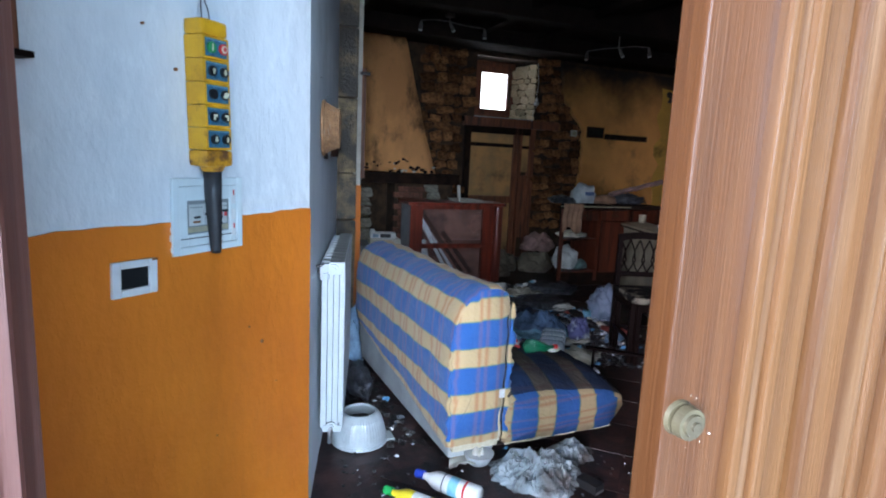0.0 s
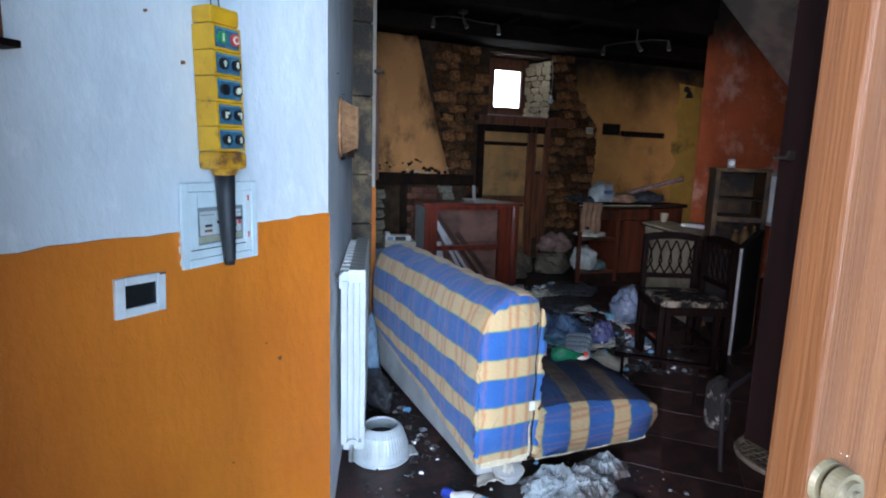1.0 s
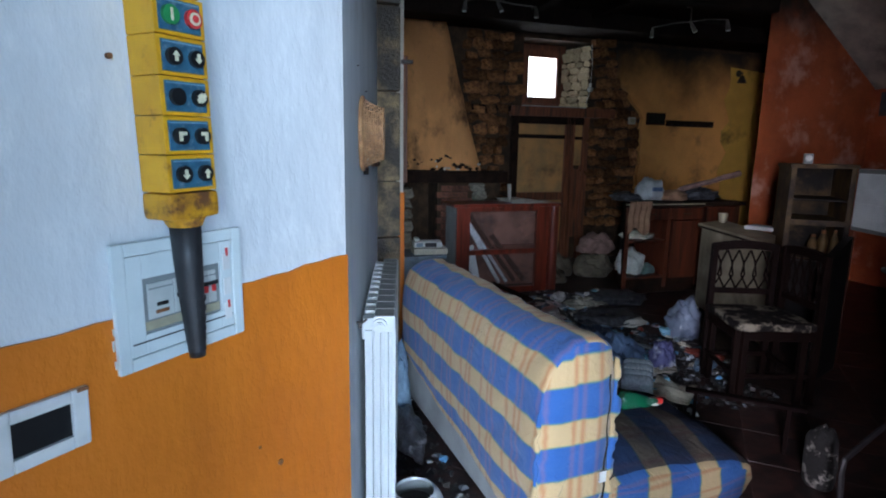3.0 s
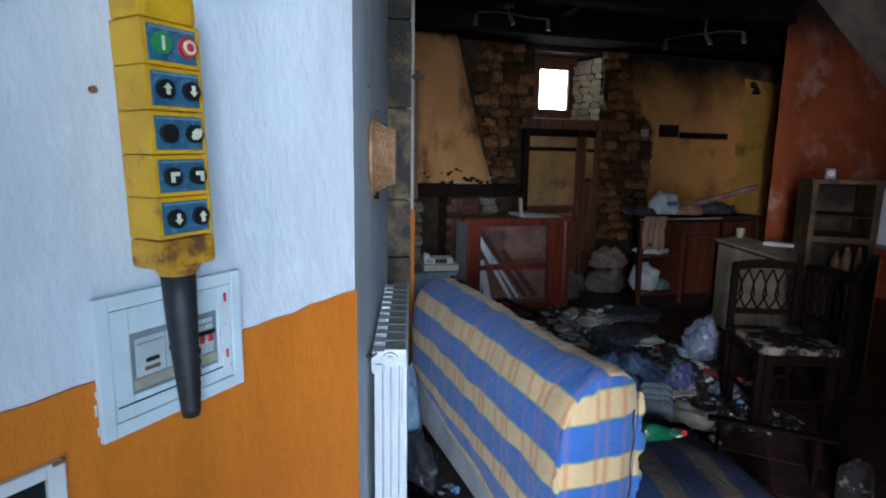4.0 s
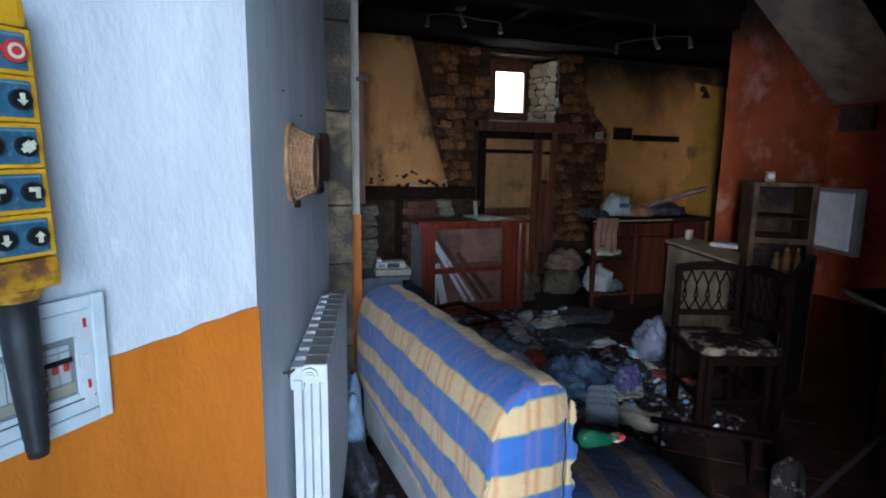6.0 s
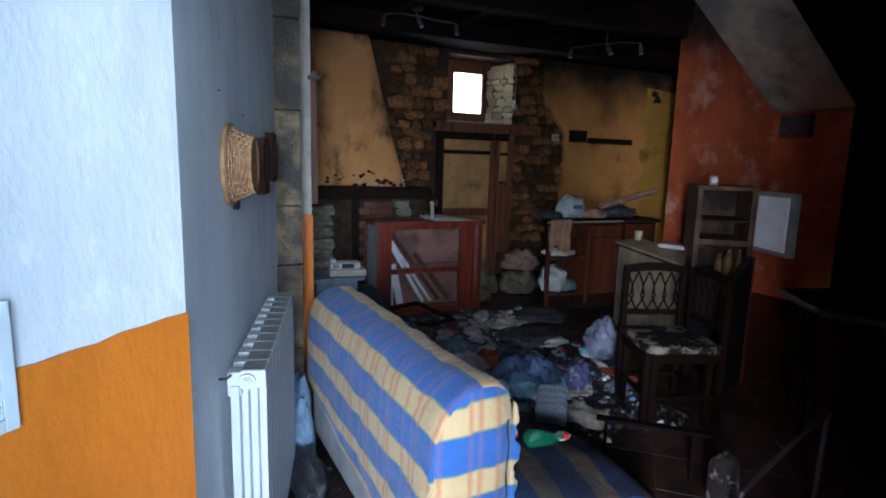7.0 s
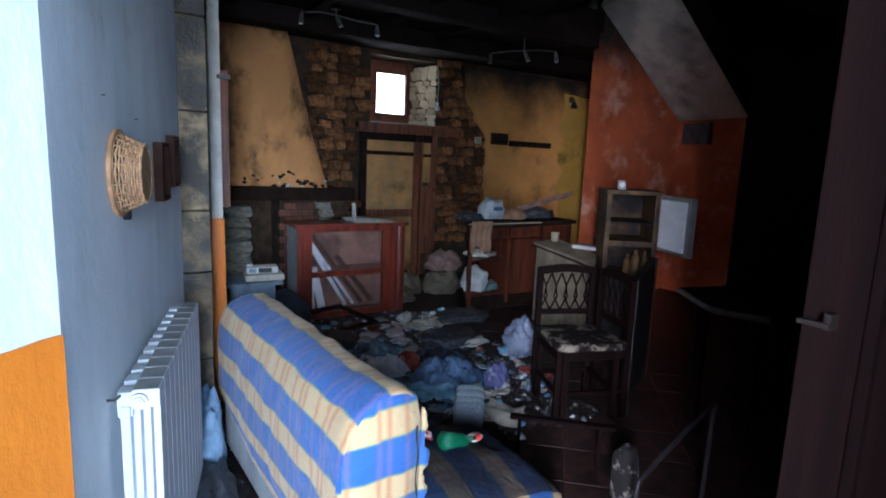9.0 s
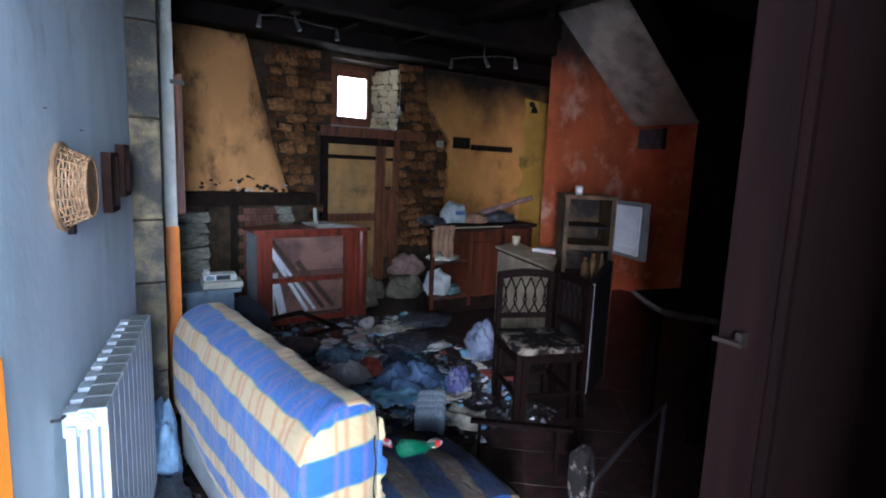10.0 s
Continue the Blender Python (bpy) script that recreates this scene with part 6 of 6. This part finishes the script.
# the middle of the floor
jug = thing("clear_canister", pose(2.05, 3.12, 0.11, 14, 0, -36), "clear plastic canister lying in the debris", "canister")
bm = bmesh.new()
rings = []
for y, k in ((-0.132, 0.55), (-0.128, 0.78), (-0.115, 0.95), (-0.095, 1.0), (-0.062, 1.0), (-0.056, 0.95), (-0.050, 1.0), (-0.004, 1.0), (0.002, 0.95), (0.008, 1.0), (0.055, 1.0), (0.061, 0.95), (0.067, 1.0), (0.10, 0.97), (0.125, 0.80), (0.14, 0.48), (0.165, 0.45)):
    ring = []
    for i in range(28):
        a = i * math.pi / 14
        c, s2 = math.cos(a), math.sin(a)
        q = 0.087 * k / (abs(c) ** 5 + abs(s2) ** 5) ** 0.2
        ring.append(bm.verts.new((q * c, y, q * s2)))
    rings.append(ring)
for u, w in zip(rings, rings[1:]):
    for i in range(28):
        bm.faces.new((u[i], u[(i + 1) % 28], w[(i + 1) % 28], w[i]))
bm.faces.new(rings[0])
lumpy(bm, 0.006, 9)
part("body", bm, clear_plastic, jug, smooth=True)
part("base_ring", tube([(0.050 * math.cos(i * math.pi / 12), -0.133, 0.050 * math.sin(i * math.pi / 12)) for i in range(25)], 0.004, 6), clear_plastic, jug)
part("base_ring", tube([(0.028 * math.cos(i * math.pi / 12), -0.134, 0.028 * math.sin(i * math.pi / 12)) for i in range(25)], 0.003, 6), clear_plastic, jug)
# pale blocks stand in for the highlights along the top ridge
for i in range(9):
    part("knurl", box(-0.070 + i * 0.017, -0.010, 0.083, -0.061 + i * 0.017, 0.004, 0.090, bevel=0.002), milky, jug)
for args in (
    ("wet_jeans", (2.27, 3.72, 0), (0.50, 0.42, 0.24), jeans_m, "sodden blue jeans heaped on the floor", "jeans", 1.4, 0.40, 6.0, 4),
    ("grey_cloth", (1.90, 3.72, 0), (0.40, 0.28, 0.09), cloth_grey, "heap of darkened cloth on the floor", "cloth", 2.9, 0.45, 6.0, 4),
    ("grey_cloth", (2.05, 4.42, 0), (0.40, 0.30, 0.12), cloth_grey, "crumpled grey cloth in the ash", "cloth", 3.9, 0.45, 6.0, 4),
    ("grey_cloth", (2.45, 4.15, 0), (0.36, 0.26, 0.10), cloth_dark, "blackened cloth in the ash", "cloth", 5.9, 0.45, 6.0, 4),
    ("silver_foil", (1.90, 3.94, 0.06), (0.30, 0.22, 0.15), foil, "crumpled silver foil among the debris", "foil", 8.2, 0.55, 8.0, 4),
    ("white_bag", (3.10, 3.96, 0), (0.26, 0.24, 0.33), bag_film, "knotted whitish plastic bag standing on the floor", "plastic bag", 4.6, 0.5, 9.0, 4),
    ("pinkish_sack", (3.66, 6.10, 0.26), (0.42, 0.30, 0.26), cloth_pink, "crumpled pinkish sack on the rubble heap", "sack", 9.1, 0.6, 7.0, 4),
    ("rubble_stone", (3.18, 6.15, 0), (0.38, 0.32, 0.30), shaded_stone, "rounded grey stone in front of the door", "stone", 1.1, 0.5, 4.5, 3),
    ("rubble_stone", (3.60, 6.05, 0), (0.44, 0.36, 0.34), shaded_stone, "large rounded grey stone in front of the door", "stone", 2.1, 0.5, 4.5, 3),
    ("rubble_stone", (2.98, 5.85, 0), (0.30, 0.26, 0.20), shaded_stone, "small rounded grey stone in front of the door", "stone", 3.1, 0.5, 4.5, 3),
    ("red_bag", (2.12, 4.04, 0.0), (0.20, 0.15, 0.16), red_dull, "small crumpled red bag in the debris", "bag", 6.6, 0.4, 6.0, 3),
    ("clear_wrap", (2.50, 3.46, 0.0), (0.17, 0.16, 0.21), purple_film, "crumpled clear wrapping with a purple print", "wrapping", 3.7, 0.5, 9.0, 4),
    ("dark_heap", (2.75, 4.45, 0.0), (0.55, 0.40, 0.12), rubble_m, "low heap of black ash and rags", "debris heap", 1.9, 0.5, 7.0, 4),
    ("dark_heap", (1.75, 4.75, 0.0), (0.55, 0.45, 0.13), rubble_m, "heap of black ash by the cabinet", "debris heap", 2.7, 0.5, 7.0, 4),
    ("dark_heap", (3.20, 5.00, 0.0), (0.60, 0.40, 0.12), rubble_m, "ash heap by the kitchen unit", "debris heap", 4.7, 0.5, 7.0, 4),
    ("dark_heap", (0.66, 3.05, 0.0), (0.16, 0.50, 0.14), rubble_m, "ash and rags behind the sofa", "debris heap", 5.2, 0.5, 7.0, 4),
    ("rag", (0.66, 3.30, 0.0), (0.16, 0.22, 0.48), cloth_grey, "pale rag hanging down behind the sofa", "rag", 6.4, 0.4, 6.0, 4),
):
    if args[0] in ("grey_cloth", "silver_foil", "wet_jeans"):
        soft = args[0] != "silver_foil"
        rumple(args[0], args[1], (args[2][0] * 1.15, args[2][1] * 1.15, args[2][2] * 0.75), *args[3:7], 20 * args[6], 54, 6.0 if soft else 11.0, soft)
    else:
        crumple(*args)
sheet("pale_board", (2.78, 4.88, 0.03), (0.42, 0.26), dirty_paper, "dirty pale card lying in the ash", "card", 2.0, 0.04, 15)
sheet("blue_wrapper", (1.99, 3.41, 0.09), (0.27, 0.22), wrap_blue, "creased blue-grey wrapper on the floor", "wrapper", 5.0, 0.04, -8)
sheet("yellowed_paper", (2.30, 3.12, 0.015), (0.26, 0.24), dirty_paper, "yellowed stained paper on the floor", "paper", 7.0, 0.03, 35)
sheet("plastic_film", (2.24, 3.22, 0.010), (0.20, 0.14), wrap_blue, "scrap of pale plastic film", "film", 9.0, 0.04, 5)
sheet("newspaper", (2.45, 3.45, 0.015), (0.34, 0.24), dirty_paper, "burnt newspaper in the debris", "newspaper", 3.0, 0.05, 50)
sheet("dark_rag", (1.72, 3.30, 0.02), (0.34, 0.40), cloth_dark, "flat dark rag beside the sofa", "rag", 4.4, 0.06, 20)
bottle("blue_cup", pose(2.93, 5.10, 0.06, 0, 0, 10), 0.045, 0.16, label_cyan, plastic_white, "blue and white plastic cup lying on the rubble", "cup", ((0.12, 0.15, plastic_white),))
gl = thing("fallen_door_frame", pose(1.62, 4.82, 0.03, 6, 0, 20), "charred cabinet door frame lying on the floor", "door frame")
rumple("clear_wrap", (2.62, 4.55, 0.0), (0.22, 0.18, 0.09), film_plastic, "crumpled clear film on the ash", "wrapping", 14.1, 40, 36, 12.0)
rumple("silver_foil", (2.36, 4.62, 0.0), (0.20, 0.12, 0.05), foil, "scrap of torn foil in the ash", "foil", 15.7, -20, 36, 12.0)
for it in ((0, 0, 0, 0.80, 0.05, 0.025), (0, 0.50, 0, 0.80, 0.55, 0.025), (0, 0.05, 0, 0.05, 0.50, 0.025), (0.75, 0.05, 0, 0.80, 0.50, 0.025)):
    part("frame_bar", lumpy(box(*it, bevel=0.004), 0.003, 9), char_wood, gl)
for k in range(280):
    x, y = crnd.uniform(1.6, 3.1), crnd.uniform(3.25, 5.3)
    w = crnd.uniform(0.025, 0.075) if k < 150 or k > 190 else crnd.uniform(0.09, 0.16)
    m2 = crnd.choice((paper, plastic_white, foil, label_cyan, red_dull, cloth_grey, foil, wrap_blue, clear_plastic, dirty_paper, jeans_m, wrap_blue))
    crumple("litter_scrap", (x, y, crnd.uniform(0.0, 0.02)), (w * crnd.uniform(0.9, 2.4), w, w * crnd.uniform(0.15, 0.5)), m2, "small crumpled scrap of litter in the ash", "litter", k * 1.37, 1.0, 9.0, 2, "litter on the floor", crnd.uniform(0, 180))

# on the kitchen unit, counter and fridge
crumple("shopping_bag", (3.82, 5.42, 0.936), (0.30, 0.24, 0.27), sack_white, "white printed shopping bag on the worktop", "plastic bag", 1.7, 0.35, 6.0, 4)
part("print_bar", box(-0.06, -0.128, 0.10, 0.06, -0.118, 0.14), label_print, bpy.data.objects["shopping_bag"])
crumple("orange_cloth", (4.05, 5.36, 0.936), (0.36, 0.24, 0.13), cloth_tan, "orange-brown cloth on the worktop", "cloth", 2.7, 0.4, 6.0, 4)
crumple("dark_clutter", (3.52, 5.40, 0.936), (0.30, 0.30, 0.10), rubble_m, "charred clutter on the worktop", "clutter", 3.7, 0.5, 7.0, 4)
crumple("dark_clutter", (4.45, 5.45, 0.936), (0.50, 0.30, 0.14), rubble_m, "charred heap on the worktop", "clutter", 4.9, 0.5, 7.0, 4)
rl = thing("paper_roll", pose(4.12, 5.34, 1.05, 0, -14, -6), "long pinkish roll lying across the worktop", "roll")
part("roll", lumpy(tube([(i * 0.06, 0, 0) for i in range(13)], 0.030, 12), 0.012, 7), cloth_pink, rl, smooth=True)
hg = thing("hanging_towel", pose(3.36, 5.105, 0.60), "tan cloth hanging over the worktop edge", "towel")
bm = bmesh.new()
g = [[bm.verts.new((0.24 * i / 16 + 0.006 * math.sin(j * 0.9), -0.006 + 0.016 * math.sin(i * 1.5 + j * 0.2), 0.355 - 0.34 * j / 10 * (0.88 + 0.12 * math.cos(i * 0.45 + 1.0)))) for i in range(17)] for j in range(11)]
for j in range(10):
    for i in range(16):
        bm.faces.new((g[j][i], g[j][i + 1], g[j + 1][i + 1], g[j + 1][i]))
r = bmesh.ops.extrude_face_region(bm, geom=list(bm.faces))
bmesh.ops.translate(bm, vec=(0, -0.006, 0), verts=[v for v in r["geom"] if isinstance(v, bmesh.types.BMVert)])
part("towel_cloth", bm, cloth_tan, hg, smooth=True)
crumple("white_rag", (3.60, 5.36, 0.181), (0.30, 0.26, 0.30), cloth_white, "white rag on the lower shelf", "rag", 5.5, 0.45, 6.0, 4)
crumple("teal_rag", (3.75, 5.34, 0.181), (0.24, 0.22, 0.12), cloth_teal, "dull teal rag on the lower shelf", "rag", 6.5, 0.45, 6.0, 4)
crumple("shelf_clutter", (3.66, 5.36, 0.551), (0.36, 0.26, 0.09), dirty_paper, "pale clutter on the upper shelf", "clutter", 7.5, 0.5, 7.0, 4)
cp = thing("white_cup", pose(4.02, 4.62, 0.80), "small white cup on the counter", "cup")
part("cup_wall", tube([(0, 0, 0), (0, 0, 0.005), (0, 0, 0.085)], [0.028, 0.032, 0.04], 16), sooted_white, cp)
ty = thing("white_tray", pose(3.86, 4.22, 0.80, 0, 0, -70), "white plastic tray with a blue edge on the counter", "tray")
part("tray_body", box(0, 0, 0, 0.28, 0.16, 0.03, bevel=0.008), plastic_white, ty)
part("tray_inset", box(0.02, 0.02, 0.028, 0.26, 0.14, 0.034), blue_grey, ty)

# ---- ash and shards, uncountable ----
bm_v, bm_f = [], []
for k in range(4600):
    if k < 4000:
        x, y = crnd.uniform(1.2, 2.9), crnd.uniform(2.85, 5.5)
    elif k < 4300:
        x, y = crnd.uniform(0.50, 0.80), crnd.uniform(2.3, 3.9)
    else:
        x, y = crnd.uniform(0.4, 1.7), crnd.uniform(1.5, 2.6)
    s = crnd.uniform(0.006, 0.030) * (0.45 if k >= 4300 else 1)
    h = s * crnd.uniform(0.2, 0.9)
    a = crnd.uniform(0, 6.3)
    n0 = len(bm_v)
    for q in range(4):
        rr = s * crnd.uniform(0.5, 1.3)
        bm_v.append((x + rr * math.cos(a + q * 1.57), y + rr * math.sin(a + q * 1.57), 0.004))
    for q in range(4):
        rr = s * crnd.uniform(0.2, 0.8)
        bm_v.append((x + rr * math.cos(a + q * 1.57), y + rr * math.sin(a + q * 1.57), 0.004 + h * crnd.uniform(0.5, 1.2)))
    for q in range(4):
        bm_f.append((n0 + q, n0 + (q + 1) % 4, n0 + 4 + (q + 1) % 4, n0 + 4 + q))
    bm_f.append((n0 + 4, n0 + 5, n0 + 6, n0 + 7))
me = bpy.data.meshes.new("ash_debris")
me.from_pydata(bm_v, [], bm_f)
me.materials.append(shard_m)
tagged(new("ash_debris", me), "black ash and broken shards strewn over the floor", "debris", "", "stuff")

# ---- floor tiles near the way in ----
tb2 = box(-0.5, -0.5, -1, 0.5, 0.5, 0, bevel=0.012)
TILE = bpy.data.meshes.new("tile")
bmesh.ops.recalc_face_normals(tb2, faces=tb2.faces)
tb2.to_mesh(TILE), tb2.free()
TILE.materials.append(floor_m)
trnd = random.Random(3)
ca, sa, T = math.cos(radians(48)), math.sin(radians(48)), 0.33
floor_ob = bpy.data.objects["floor"]
for i in range(-14, 22):
    for j in range(-16, 22):
        x, y = 1.2 + T * (i * ca - j * sa), 2.6 + T * (i * sa + j * ca)
        if not (0.35 < x < 4.2 and 1.0 < y < 5.2) or (x - 0.233) * 0.974 - (y - 1.864) * 0.225 < 0.22 or (x < 1.3 and y > 4.3) or y < 1.6 - 0.2 * x:
            continue
        o = new("tile", TILE)
        o.parent = floor_ob
        o.matrix_world = pose(x, y, 0.0035 + trnd.uniform(-0.0008, 0.0008), trnd.uniform(-0.15, 0.15), trnd.uniform(-0.15, 0.15), 48) @ Matrix.Diagonal((T - 0.006, T - 0.006, 0.02, 1))
